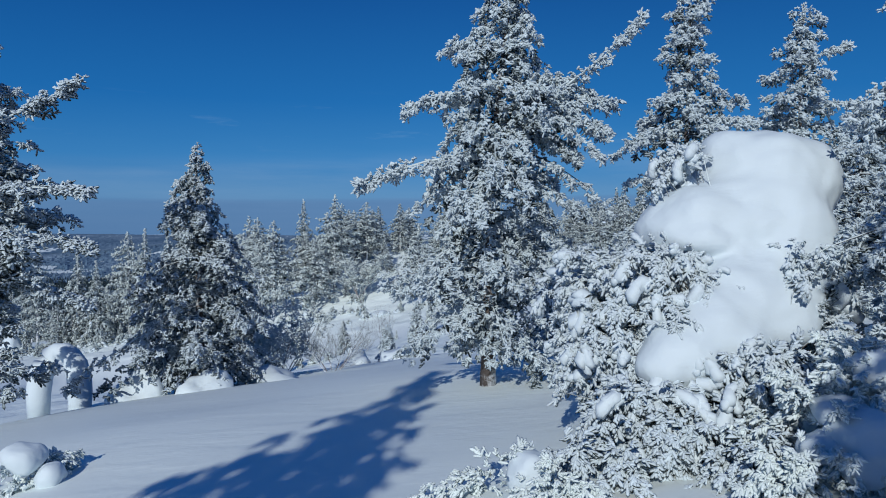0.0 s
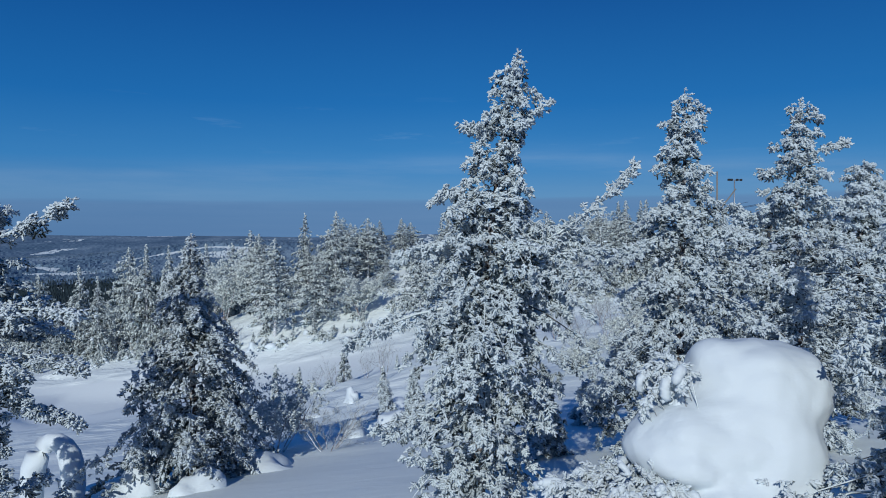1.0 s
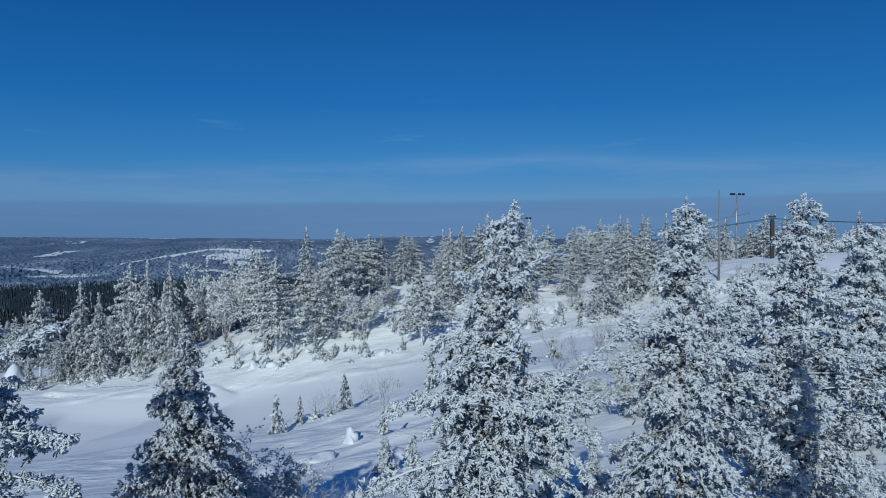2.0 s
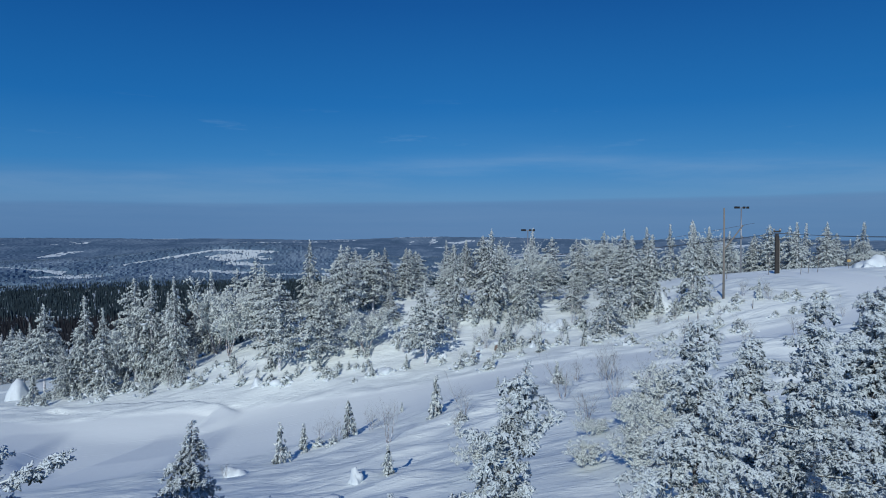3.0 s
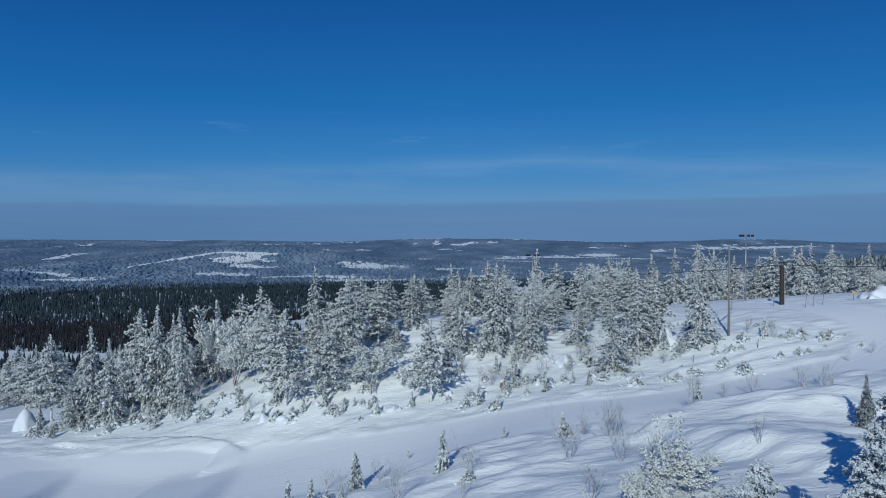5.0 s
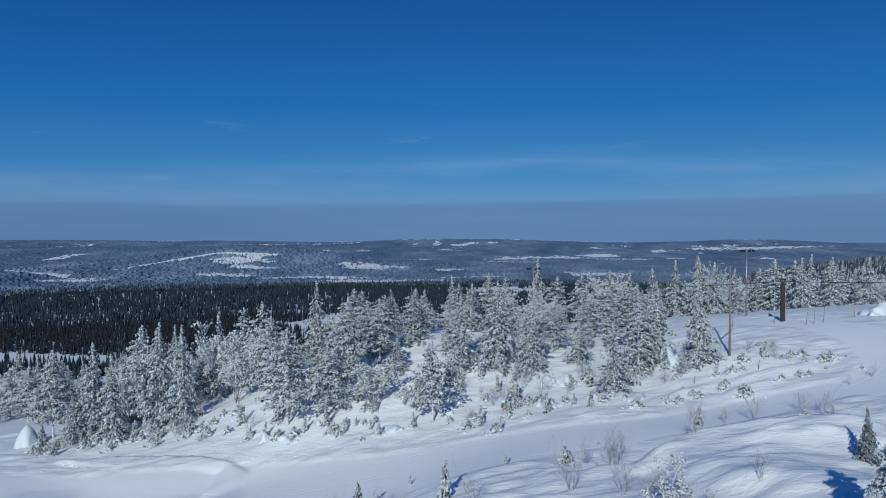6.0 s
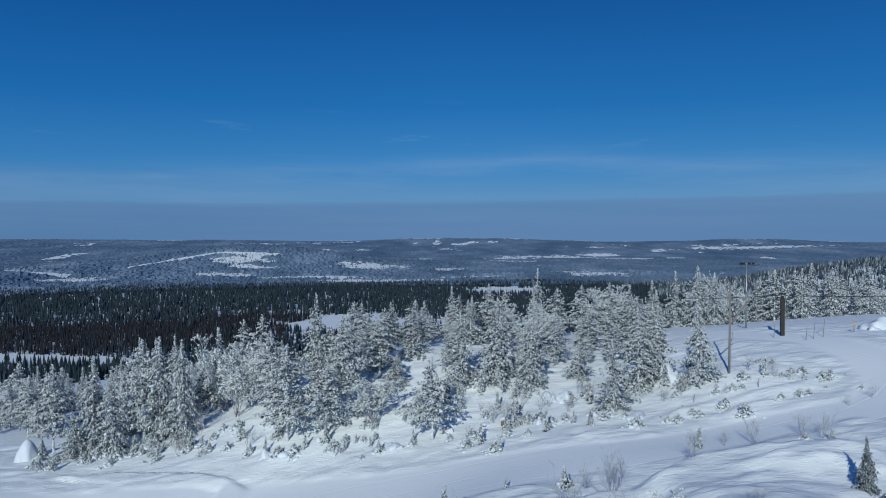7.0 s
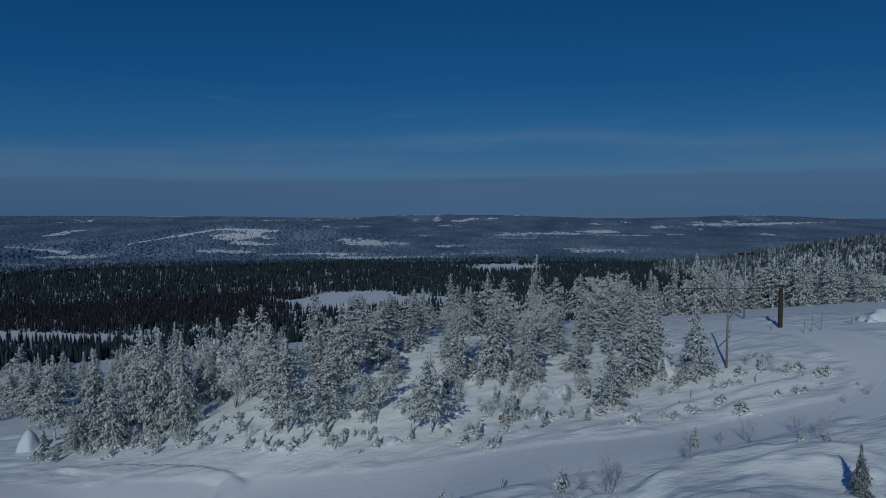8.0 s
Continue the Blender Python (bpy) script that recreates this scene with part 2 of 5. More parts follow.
class Pile:
    """Gathers pieces of one mesh."""

    def __init__(self):
        self.v, self.t, self.q, self.n = [], [], [], 0

    def add(self, v, t, q):
        v = np.asarray(v, float).reshape(-1, 3)
        self.v.append(v)
        self.t.append(np.asarray(t, int).reshape(-1, 3) + self.n)
        self.q.append(np.asarray(q, int).reshape(-1, 4) + self.n)
        self.n += len(v)

    def scatter(self, template, place, basis):
        """Copies of a template at N places, turned and sized by N matrices (columns: its x, y, z)."""
        tv, tt, tq = template
        if not len(place):
            return
        v = np.einsum("nij,kj->nki", basis, tv) + place[:, None, :]
        off = (np.arange(len(place)) * len(tv))[:, None, None]
        self.add(v.reshape(-1, 3), (tt[None] + off).reshape(-1, 3), (tq[None] + off).reshape(-1, 4))

    def tube(self, pts, radii, sides=6, cap=True):
        pts = np.asarray(pts, float)
        n = len(pts)
        tan = np.gradient(pts, axis=0)
        tan /= np.linalg.norm(tan, axis=1, keepdims=True) + 1e-9
        ref = np.where(np.abs(tan[:, 2:3]) > 0.9, np.array([[1.0, 0, 0]]), np.array([[0, 0, 1.0]]))
        u = np.cross(tan, ref)
        u /= np.linalg.norm(u, axis=1, keepdims=True) + 1e-9
        w = np.cross(tan, u)
        ang = np.arange(sides) * 2 * np.pi / sides
        ring = pts[:, None] + (u[:, None] * np.cos(ang)[None, :, None] + w[:, None] * np.sin(ang)[None, :, None]) * np.asarray(radii, float)[:, None, None]
        i, j = np.meshgrid(np.arange(n - 1), np.arange(sides), indexing="ij")
        k = (j + 1) % sides
        q = np.stack([i * sides + j, i * sides + k, (i + 1) * sides + k, (i + 1) * sides + j], -1).reshape(-1, 4)
        v, t = ring.reshape(-1, 3), np.zeros((0, 3), int)
        if cap:
            v = np.concatenate([v, pts[-1:], pts[:1]])
            a = np.arange(sides)
            t = np.concatenate([np.stack([(n - 1) * sides + a, (n - 1) * sides + (a + 1) % sides, np.full(sides, n * sides)], 1),
                                np.stack([(a + 1) % sides, a, np.full(sides, n * sides + 1)], 1)])
        self.add(v, t, q)

    def mesh(self, name, mat, smooth=True):
        return mesh_of(name, np.concatenate(self.v), np.concatenate(self.t), np.concatenate(self.q), mat, smooth)


def part(name, data, parent, label=""):
    """A mesh as one part of a thing."""
    ob = new(name, data)
    ob.parent = parent
    return tagged(ob, label)


def bm_mesh(name, bm, mat, smooth=False):
    me = bpy.data.meshes.new(name)
    bm.to_mesh(me)
    bm.free()
    me.materials.append(mat)
    me.polygons.foreach_set("use_smooth", [smooth] * len(me.polygons))
    return me


def box_bm(x, y, z, sx, sy, sz, bevel=0.02, bm=None):
    bm = bm or bmesh.new()
    made = bmesh.ops.create_cube(bm, size=1.0, matrix=Matrix.Translation((x, y, z)) @ Matrix.Diagonal((sx, sy, sz, 1)))["verts"]
    if bevel:
        edges = list({e for v in made for e in v.link_edges})
        bmesh.ops.bevel(bm, geom=edges, offset=bevel, segments=1, affect="EDGES")
    return bm


# ---- the lie of the land ----
SLOPE = (-0.7343, 0.1132, -0.0732)
SWELLS = ((0, 6, 9, 1.32), (-6, 14, 8, 0.69), (8, 16, 10, -0.32), (-4, 36, 12, -1.04), (6, 42, 12, -0.61), (-12, 52, 12, 0.78), (2, 58, 14, -1.24), (18, 52, 12, 1.94),
          (27, 54, 10, -0.73), (-20, 72, 14, -2.92), (-2, 78, 10, -1.16), (12, 72, 12, -0.42), (26, 72, 10, -0.75), (36, 72, 14, 0.82), (42, 92, 20, 2.75), (-36, 86, 16, -1.13),
          (-60, 102, 22, 0.41), (-10, 92, 16, 5.72), (0, 122, 26, 5.39), (70, 130, 34, 3.26), (8, 30, 10, 1.48), (60, 60, 24, 0.81), (29, 43.5, 5.0, -2.6), (-25, 49, 8, -1.5), (-43, 55, 10, -1.1),
          (-8, 53, 8, -1.14), (-24, 54, 10, -0.64), (-42, 58, 13, -0.73), (-22, 69, 6, -0.74), (-40, 73, 9, -0.67), (10, 51, 5, -0.78), (19, 48, 4.5, -1.12), (22, 64, 7, -0.91), (2, 52, 6, 1.13), (38, 68, 7, -0.50), (29, 76, 4, 0.88), (-9, 74, 6, -0.13))
HILLS = ((-720, 2560, 420, 300, 66), (840, 1250, 360, 330, 78), (-240, 4640, 420, 240, 26), (405, 4680, 240, 220, 22), (1800, 4250, 420, 300, 26), (-2600, 4300, 800, 500, 18))
# the groomed piste: its near and far edges as (x, y), and the lane in which it goes on uphill
PISTE_LOW = ((-95, 40), (-60, 44), (-29, 45), (-19, 48), (-13, 54), (-7, 54.6), (3, 55), (13, 56), (26, 58), (34, 60), (39, 62.5), (43, 67))
PISTE_HIGH = ((-95, 86), (-47, 77), (-21, 72.5), (-8.7, 68), (5, 66.5), (15, 65), (27, 66), (36, 65.5), (39, 67), (43, 68.5))
LANE = ((36, 61.5), (41.5, 67), (44, 75), (43.4, 86), (36, 98))
# the line along which skis run: the middle of the piste, then up the lane
MIDDLE = ((-95, 60), (-60, 62), (-29, 62), (-10, 61.5), (3, 60.8), (15, 60.6), (26, 62), (34, 62.4), (38.4, 64.6), (41.5, 68), (44, 75), (43.4, 86), (36, 98), (20, 112))
# built-up jumps on the piste: near left, near right, far left and far right corner of the landing, height
TABLES = (((-27.5, 56), (-20.8, 52), (-26.9, 68.2), (-20.9, 66.8), 1.0), ((-46, 62), (-37.7, 58.5), (-44.3, 73), (-39.3, 71.8), 0.95))


# wind drifts on the slope: middle, half length, half width, height; each has a long back and a short steep lip
DRIFTS = ((9.6, 50.4, 3.4, 1.2, 0.55), (7.0, 51.6, 1.7, 0.8, 0.45), (17.0, 46.0, 3.6, 0.9, 0.40), (12.2, 43.0, 3.0, 0.8, 0.30), (23.0, 51.2, 2.4, 0.9, 0.42), (25.4, 50.2, 1.7, 0.7, 0.36), (20.2, 48.6, 2.2, 0.7, 0.32),
          (6.0, 40.4, 2.2, 0.8, 0.30), (3.0, 43.8, 2.6, 0.7, 0.34), (-2.4, 46.6, 2.2, 0.8, 0.36), (-6.8, 49.6, 2.0, 0.9, 0.45), (-9.4, 51.6, 1.8, 0.9, 0.50), (14.6, 51.0, 2.6, 0.7, 0.30), (1.6, 48.6, 2.8, 0.7, 0.32),
          (27.0, 68.0, 2.6, 0.8, 0.35), (31.6, 70.6, 2.2, 0.8, 0.35), (36.0, 71.4, 2.4, 0.7, 0.30), (22.6, 70.2, 2.2, 0.8, 0.32), (12.6, 67.6, 2.0, 0.8, 0.35), (33.0, 77.0, 2.6, 0.9, 0.35), (-3.0, 40.6, 2.4, 0.9, 0.40),
          (-4.8, 36.0, 2.0, 0.9, 0.45), (-1.6, 33.0, 1.8, 0.8, 0.40), (2.0, 36.6, 2.2, 0.8, 0.32), (6.4, 46.4, 2.4, 0.7, 0.30), (19.0, 42.6, 2.6, 0.8, 0.32))


def smooth(a, b, v):
    t = np.clip((v - a) / (b - a), 0, 1)
    return t * t * (3 - 2 * t)


def value_noise(x, y, seed):
    """Smooth noise between -1 and 1, one cell a metre."""
    xi, yi = np.floor(x), np.floor(y)
    fx, fy = x - xi, y - yi
    fx, fy = fx * fx * (3 - 2 * fx), fy * fy * (3 - 2 * fy)

    def corner(i, j):
        v = np.sin(i * 127.1 + j * 311.7 + seed * 74.7) * 43758.5453
        return 2 * (v - np.floor(v)) - 1
    top = corner(xi, yi) * (1 - fx) + corner(xi + 1, yi) * fx
    low = corner(xi, yi + 1) * (1 - fx) + corner(xi + 1, yi + 1) * fx
    return top * (1 - fy) + low * fy


def groomed(x, y):
    """1 on the piste, 0 on wind-blown snow."""
    lx, ly = np.array(PISTE_LOW).T
    hx, hy = np.array(PISTE_HIGH).T
    inside = np.minimum(np.minimum(y - np.interp(x, lx, ly), np.interp(x, hx, hy) - y), np.minimum(43 - x, x + 95))
    best = smooth(-0.5, 0.9, inside)
    for (ax, ay), (bx, by) in zip(LANE[:-1], LANE[1:]):
        dx, dy = bx - ax, by - ay
        s = np.clip(((x - ax) * dx + (y - ay) * dy) / (dx * dx + dy * dy), 0, 1)
        best = np.maximum(best, 1 - smooth(2.4, 3.8, np.hypot(x - ax - s * dx, y - ay - s * dy)))
    return best


def land(x, y):
    """Height of the ground, with its drifts."""
    x, y = np.asarray(x, float), np.asarray(y, float)
    r = np.hypot(x, y)
    b = smooth(120, 760, r)
    k = 1 / np.maximum(1, r / 190)
    u, v = x * k, y * k
    near = SLOPE[0] + SLOPE[1] * u + SLOPE[2] * v
    for cx, cy, w, hgt in SWELLS:
        near = near + hgt * np.exp(-((u - cx) ** 2 + (v - cy) ** 2) / (2 * w * w))
    far = -114 + 14 * smooth(1500, 2600, r) + 62 * smooth(2700, 4700, r)
    for cx, cy, wx, wy, hgt in HILLS:
        far = far + hgt * np.exp(-((x - cx) / wx) ** 2 - ((y - cy) / wy) ** 2)
    far = far + 5 * value_noise(x / 260, y / 260, 4) + 9 * value_noise(x / 700, y / 420, 9) * smooth(1700, 3000, r)
    rough = (1 - groomed(x, y)) * (1 - smooth(150, 300, r)) * smooth(14, 24, r)
    drift = 0.06 * value_noise(x / 8 + y / 30, y / 4.5 - x / 16, 1) + 0.06 * value_noise(x / 3.6, y / 2.4, 2)
    drift = drift + 0.10 * np.abs(value_noise(x / 2.3 + y / 9, y / 1.3 - x / 7, 16)) + 0.13 * (0.4 - np.abs(value_noise(x / 4.5 + y / 20, y / 2.2 - x / 12, 6))) * smooth(0.0, 0.5, value_noise(x / 11, y / 8, 17)) + 0.07 * value_noise(x / 1.7, y / 1.1, 8)
    soft = 0.09 * value_noise(x / 3.3, y / 2.6, 3) * (1 - smooth(14, 24, r))
    z = near * (1 - b) + far * b + 1.25 * rough * drift + soft
    # the snowbank over the piste, and the jumps on it
    deep = np.where(y > 51.0, 3.8, 18.0)
    z = z + 1.3 * (1 - smooth(0.70, 1.0, np.hypot((x - 22.0) / 9.7, (y - 51.0) / deep) + 0.05 * value_noise(x / 2.7, y / 2.1, 14)))
    for cx, cy, rx, ry, hgt in DRIFTS:
        v = y - cy - 0.12 * (x - cx) + 0.25 * value_noise(x / 1.3, y / 2.0, 19)
        z = z + hgt * np.exp(-((x - cx) / rx) ** 2) * np.where(v < 0, np.exp(-(v / (1.9 * ry)) ** 2), np.clip(1 - v / (0.75 * ry), 0, 1))
    for (ax, ay), (bx, by), (cx, cy), (dx, dy), hgt in TABLES:
        f = (y - 0.5 * (ay + by)) / (0.5 * (cy + dy - ay - by))
        left, right = ax + (cx - ax) * f, bx + (dx - bx) * f
        inside = np.minimum(x - left, right - x)
        shape = np.where(f < 0, smooth(-1.5, 0, f), np.clip(1 - f, 0, 1))
        z = z + hgt * shape * smooth(-1.2 - 5.0 * smooth(0.0, -0.5, f) - 1.4 * (1 - np.clip(f, 0, 1)), 0.2, inside)
    # a flat pad of pushed-up snow on the far side of the piste
    v = y - 74.5 + 0.40 * (x + 31)
    q = np.hypot((x + 31) / np.where(x > -31, 10.5, 16.0), v / np.where(v > 0, 3.2, 9.0))
    z = z + 0.5 * (1 - smooth(np.where((v > 0) | (x > -24), 0.84, 0.2), 1.0, q))
    return z


def across(x, y):
    """Metres to the side of the line that the skis follow."""
    best, out = np.full(x.shape, 1e9), np.zeros(x.shape)
    for (ax, ay), (bx, by) in zip(MIDDLE[:-1], MIDDLE[1:]):
        dx, dy = bx - ax, by - ay
        s = np.clip(((x - ax) * dx + (y - ay) * dy) / (dx * dx + dy * dy), 0, 1)
        d = np.hypot(x - ax - s * dx, y - ay - s * dy)
        side = np.sign(dx * (y - ay) - dy * (x - ax))
        out = np.where(d < best, side * d, out)
        best = np.minimum(best, d)
    return np.clip(out, -9, 9)


def at_ground(x, y, sink=0.0):
    return float(land(np.array([x]), np.array([y]))[0]) - sink


def build_ground():
    out = np.geomspace(1, 60, 90) ** 1.05
    reach = (4880 - 64) * (out - 1) / (out[-1] - 1)
    xs = np.concatenate([-64 - reach[:0:-1], np.linspace(-64, 64, 330), 64 + reach[1:]])
    ys = np.concatenate([-8 - reach[:0:-1] * 0.8, np.linspace(-8, 100, 300), 100 + reach[1:]])
    gx, gy = np.meshgrid(xs, ys)
    v = np.stack([gx, gy, land(gx, gy)], -1).reshape(-1, 3)
    i, j = np.meshgrid(np.arange(len(ys) - 1), np.arange(len(xs) - 1), indexing="ij")
    w = len(xs)
    q = np.stack([i * w + j, i * w + j + 1, (i + 1) * w + j + 1, (i + 1) * w + j], -1).reshape(-1, 4)
    me = mesh_of("ground", v, np.zeros((0, 3)), q, SNOW)
    me.attributes.new("groomed", "FLOAT", "POINT").data.foreach_set("value", groomed(gx, gy).astype(np.float32).ravel())
    me.attributes.new("wind", "FLOAT", "POINT").data.foreach_set("value", (0.16 + 0.84 * smooth(13, 34, np.hypot(gx, gy))).astype(np.float32).ravel())
    me.attributes.new("lane", "FLOAT", "POINT").data.foreach_set("value", across(gx, gy).astype(np.float32).ravel())
    tagged(new("ground", me), "snow-covered fellside falling away to a wooded valley", "ground", kind="structure")


build_ground()


# ---- trees ----
def spray(fingers, sides, seed, spread, thick, droop, blunt=True):
    """A knobbly tuft of rimed twigs along x: short fingers, thick to their round ends, that part from one stem and curl down."""
    rng = np.random.default_rng(seed)
    p = Pile()
    a = np.arange(sides) * 2 * np.pi / sides
    for k in range(fingers):
        f = k / max(1, fingers - 1)
        yaw = spread * (1 - 0.5 * f) * (1 if k % 2 else -1) * rng.uniform(0.3, 1.25)
        pit = rng.uniform(-0.9, 0.8)
        ln = rng.uniform(0.38, 0.72)
        root = np.array([f * 0.62, rng.uniform(-0.05, 0.05), rng.uniform(-0.08, 0.12) - droop * 0.3 * f * f])
        way = np.array([math.cos(yaw), math.sin(yaw), math.sin(pit)])
        s_ = np.array([0.0, 0.78, 1.0]) if blunt else np.array([0.05, 1.0])
        line = root + ln * (s_[:, None] * way + (s_ ** 2 * -droop * rng.uniform(0.5, 1.5))[:, None] * np.array([0, 0, 1.0]))
        side = np.cross(way, [0, 0, 1.0])
        side /= np.linalg.norm(side)
        over = np.cross(side, way)
        th = thick * rng.uniform(0.7, 1.3)
        v = [line[j] + th * (0.8, 1.0)[j] * (np.cos(a)[:, None] * side + np.sin(a)[:, None] * over) for j in range(len(s_) - 1)]
        v = np.concatenate(v + [line[-1:]])
        k0, k1 = np.arange(sides), (np.arange(sides) + 1) % sides
        last = (len(s_) - 2) * sides
        q = np.stack([k0, k1, k1 + sides, k0 + sides], 1) if blunt else np.zeros((0, 4), int)
        t = np.stack([k0 + last, k1 + last, np.full(sides, last + sides)], 1)
        p.add(v, t, q)
    return np.concatenate(p.v), np.concatenate(p.t), np.concatenate(p.q)


CLUMPS_FINE = [spray(8, 3, 10 + k, 1.3, 0.135, 0.22) for k in range(8)]
CLUMPS_LADEN = [spray(8, 4, 50 + k, 1.1, 0.14, 0.55) for k in range(8)]
CLUMPS_SNOW = [spray(5, 6, 70 + k, 0.5, 0.24, 0.55) for k in range(4)]
CLUMPS_RIDGE = [spray(8, 3, 30 + k, 1.15, 0.27, 0.40, False) for k in range(8)]


def frames_along(d, rng, size, tilt=0.45):
    """Matrices whose x runs along the directions d and whose z points upwards, give or take the tilt, with the sizes given."""
    d = d / (np.linalg.norm(d, axis=1, keepdims=True) + 1e-9)
    ref = np.array([0, 0, 1.0]) + rng.normal(0, tilt, d.shape)
    y = np.cross(ref, d)
    y /= np.linalg.norm(y, axis=1, keepdims=True) + 1e-9
    z = np.cross(d, y)
    return np.stack([d, y, z], -1) * size[:, None, None]


def pads(p, count, size, seed):
    """Small uneven pillows of snow lying on the tufts."""
    rng = np.random.default_rng(seed)
    bm = bmesh.new()
    for k in rng.choice(len(p), count, replace=False):
        r = size * rng.uniform(0.45, 1.3)
        m = Matrix.Translation(p[k] - np.array([0, 0, 0.20 * r])) @ Euler(rng.uniform(-0.6, 0.6, 3)).to_matrix().to_4x4() @ Matrix.Diagonal((r * rng.uniform(0.8, 1.6), r * rng.uniform(0.7, 1.2), r * rng.uniform(0.40, 0.70), 1))
        made = bmesh.ops.create_icosphere(bm, subdivisions=2, radius=1.0)["verts"]
        for v in made:
            v.co = m @ (v.co * (1 + 0.6 * noise.noise(v.co * 1.5 + Vector((k * 1.7, seed, 0)))))
    return bm


def conifer(name, seed, height, reach, profile="spruce", branches=90, step=0.16, size=0.17, rise=0.1, droop=0.5, hang=0.35, clear=0.06,
            fine=True, trunk_r=None, lean=0.0, limbs=(), frost=None, bark=None, shape=None, dark=None, loads=0, load_size=0.2, label="", category="tree", group=""):
    """A frosted spruce or pine: trunk, limbs and a crown of many frosted tufts. limbs: (height share, degrees, metres, rise, droop) of single long ones.
    shape: (height share, reach share) pairs of the crown's outline."""
    rng = np.random.default_rng(seed)
    dark = dark or (0.22 if fine else 0.24)
    top, needles, wood = Pile(), Pile(), Pile()
    zs = np.linspace(0, 1, 9)
    wob = np.stack([np.sin(zs * 4 + seed) * 0.012 * height * zs + lean * height * zs * zs, np.cos(zs * 3 + seed * 2) * 0.010 * height * zs, zs * height], 1)
    r0 = trunk_r or 0.016 * height + 0.02
    trunk = Pile()
    trunk.tube(wob + np.array([0, 0, -0.0]), r0 * (1.0 - 0.93 * zs) * (1 + 0.35 * (zs < 0.05)), 8)
    if shape is None:
        shape = {"spruce": ((0, 0.85), (0.12, 1.0), (0.35, 0.78), (0.6, 0.50), (0.85, 0.19), (1.0, 0.02)),
                 "pine": ((0, 0.4), (0.2, 0.85), (0.4, 1.0), (0.65, 0.74), (0.85, 0.36), (1.0, 0.06)),
                 "column": ((0, 0.8), (0.15, 1.0), (0.4, 0.95), (0.6, 0.62), (0.8, 0.40), (1.0, 0.14))}[profile]
    fs, rs = np.array(shape).T
    plan = []
    branches = int(branches * 0.72) if fine else branches
    for k in range(branches):
        f = clear + (0.985 - clear) * ((k + rng.uniform(0, 1)) / branches) ** 0.92
        lump = 1 + (0.40 * math.sin(f * 19 + seed) * math.sin(radians(k * 137.5) + seed + f * 7) if fine else 0.34 * math.sin(f * 15 + seed) * math.sin(radians(k * 137.5) * 2 + seed * 1.3 + f * 9))
        plan.append((f, k * 137.5 + rng.uniform(-30, 30), reach * np.interp(f, fs, rs) * rng.uniform(0.62, 1.12) * lump, rise + rng.uniform(-0.15, 0.15), droop * rng.uniform(0.6, 1.3), 1.0))
    plan += [(*l, 1.4) for l in limbs]
    places, ways, sizes, long_limbs, inner = [], [], [], [], []
    for f, deg, ln, up, fall, dense in plan:
        base = np.array([np.interp(f, zs, wob[:, c]) for c in range(3)])
        out = np.array([math.cos(radians(deg)), math.sin(radians(deg)), 0.0])
        side = np.array([-out[1], out[0], 0.0])
        bend = rng.uniform(-0.2, 0.2)
        s = np.linspace(0, 1, 5)
        pts = base + ln * (s[:, None] * out + (bend * s * s)[:, None] * side + (up * s - fall * s * s)[:, None] * np.array([0, 0, 1.0]))
        arm = wood
        if dense > 1:
            arm = Pile()
            long_limbs.append(arm)
        arm.tube(pts, (0.005 + 0.010 * ln) * (1.05 - 0.9 * s) * ((0.75 if dense == 1.0 else 1.1) if fine else 1.2), 4 if fine else 3, cap=False)
        n = max(3, int(dense * ln / step * (5.2 if fine else 2.2)))
        sv = 0.10 + 0.90 * rng.uniform(0, 1, n) ** 0.75
        c = np.stack([np.interp(sv, s, pts[:, k]) for k in range(3)], 1)
        w = (0.34 * ln * (1.08 - sv) + 0.05) * (0.9 if dense == 1.0 else 0.55)
        lr = rng.uniform(-1, 1, n)
        c = c + side * (lr * w)[:, None] + np.array([0, 0, 1.0]) * (-np.abs(lr) * w * 0.35 * (1 + hang) + rng.normal(0, (0.024 if fine else 0.035) * (1 + ln * 0.6), n))[:, None]
        way = out * 0.55 + side * (lr * 0.9)[:, None] + np.array([0, 0, 1.0]) * (up - 2 * fall * sv - hang)[:, None] * 0.7 + rng.normal(0, 0.32, (n, 3))
        # some tufts go low and inward in the dark colour, painting shaded gaps
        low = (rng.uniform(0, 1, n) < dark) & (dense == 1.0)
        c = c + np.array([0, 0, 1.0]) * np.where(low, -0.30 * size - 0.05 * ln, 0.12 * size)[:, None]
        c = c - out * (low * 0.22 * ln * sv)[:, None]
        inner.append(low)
        places.append(c)
        ways.append(way)
        sizes.append(size * rng.uniform(0.6, 1.3, n) * ((0.8 if fine else 0.55) + (0.2 if fine else 0.45) * min(1.0, ln / (0.55 * reach))))
    n = max(10, int(height / step * 3.0))
    h = rng.uniform(clear + 0.1, 1.0, n)
    c = np.stack([np.interp(h, zs, wob[:, k]) for k in range(3)], 1)
    way = rng.normal(0, 1, (n, 3)) * np.array([1, 1, 0.4]) + np.array([0, 0, 0.8]) * (h > 0.93)[:, None]
    places.append(c + way * (0.05 * reach * (1.05 - h))[:, None])
    ways.append(way)
    sizes.append(size * rng.uniform(0.5, 0.9, n))
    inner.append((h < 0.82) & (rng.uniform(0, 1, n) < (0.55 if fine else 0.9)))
    places, ways, sizes, inner = np.concatenate(places), np.concatenate(ways), np.concatenate(sizes), np.concatenate(inner)
    kind = CLUMPS_FINE if fine else CLUMPS_RIDGE
    pick = rng.integers(0, len(kind), len(places))
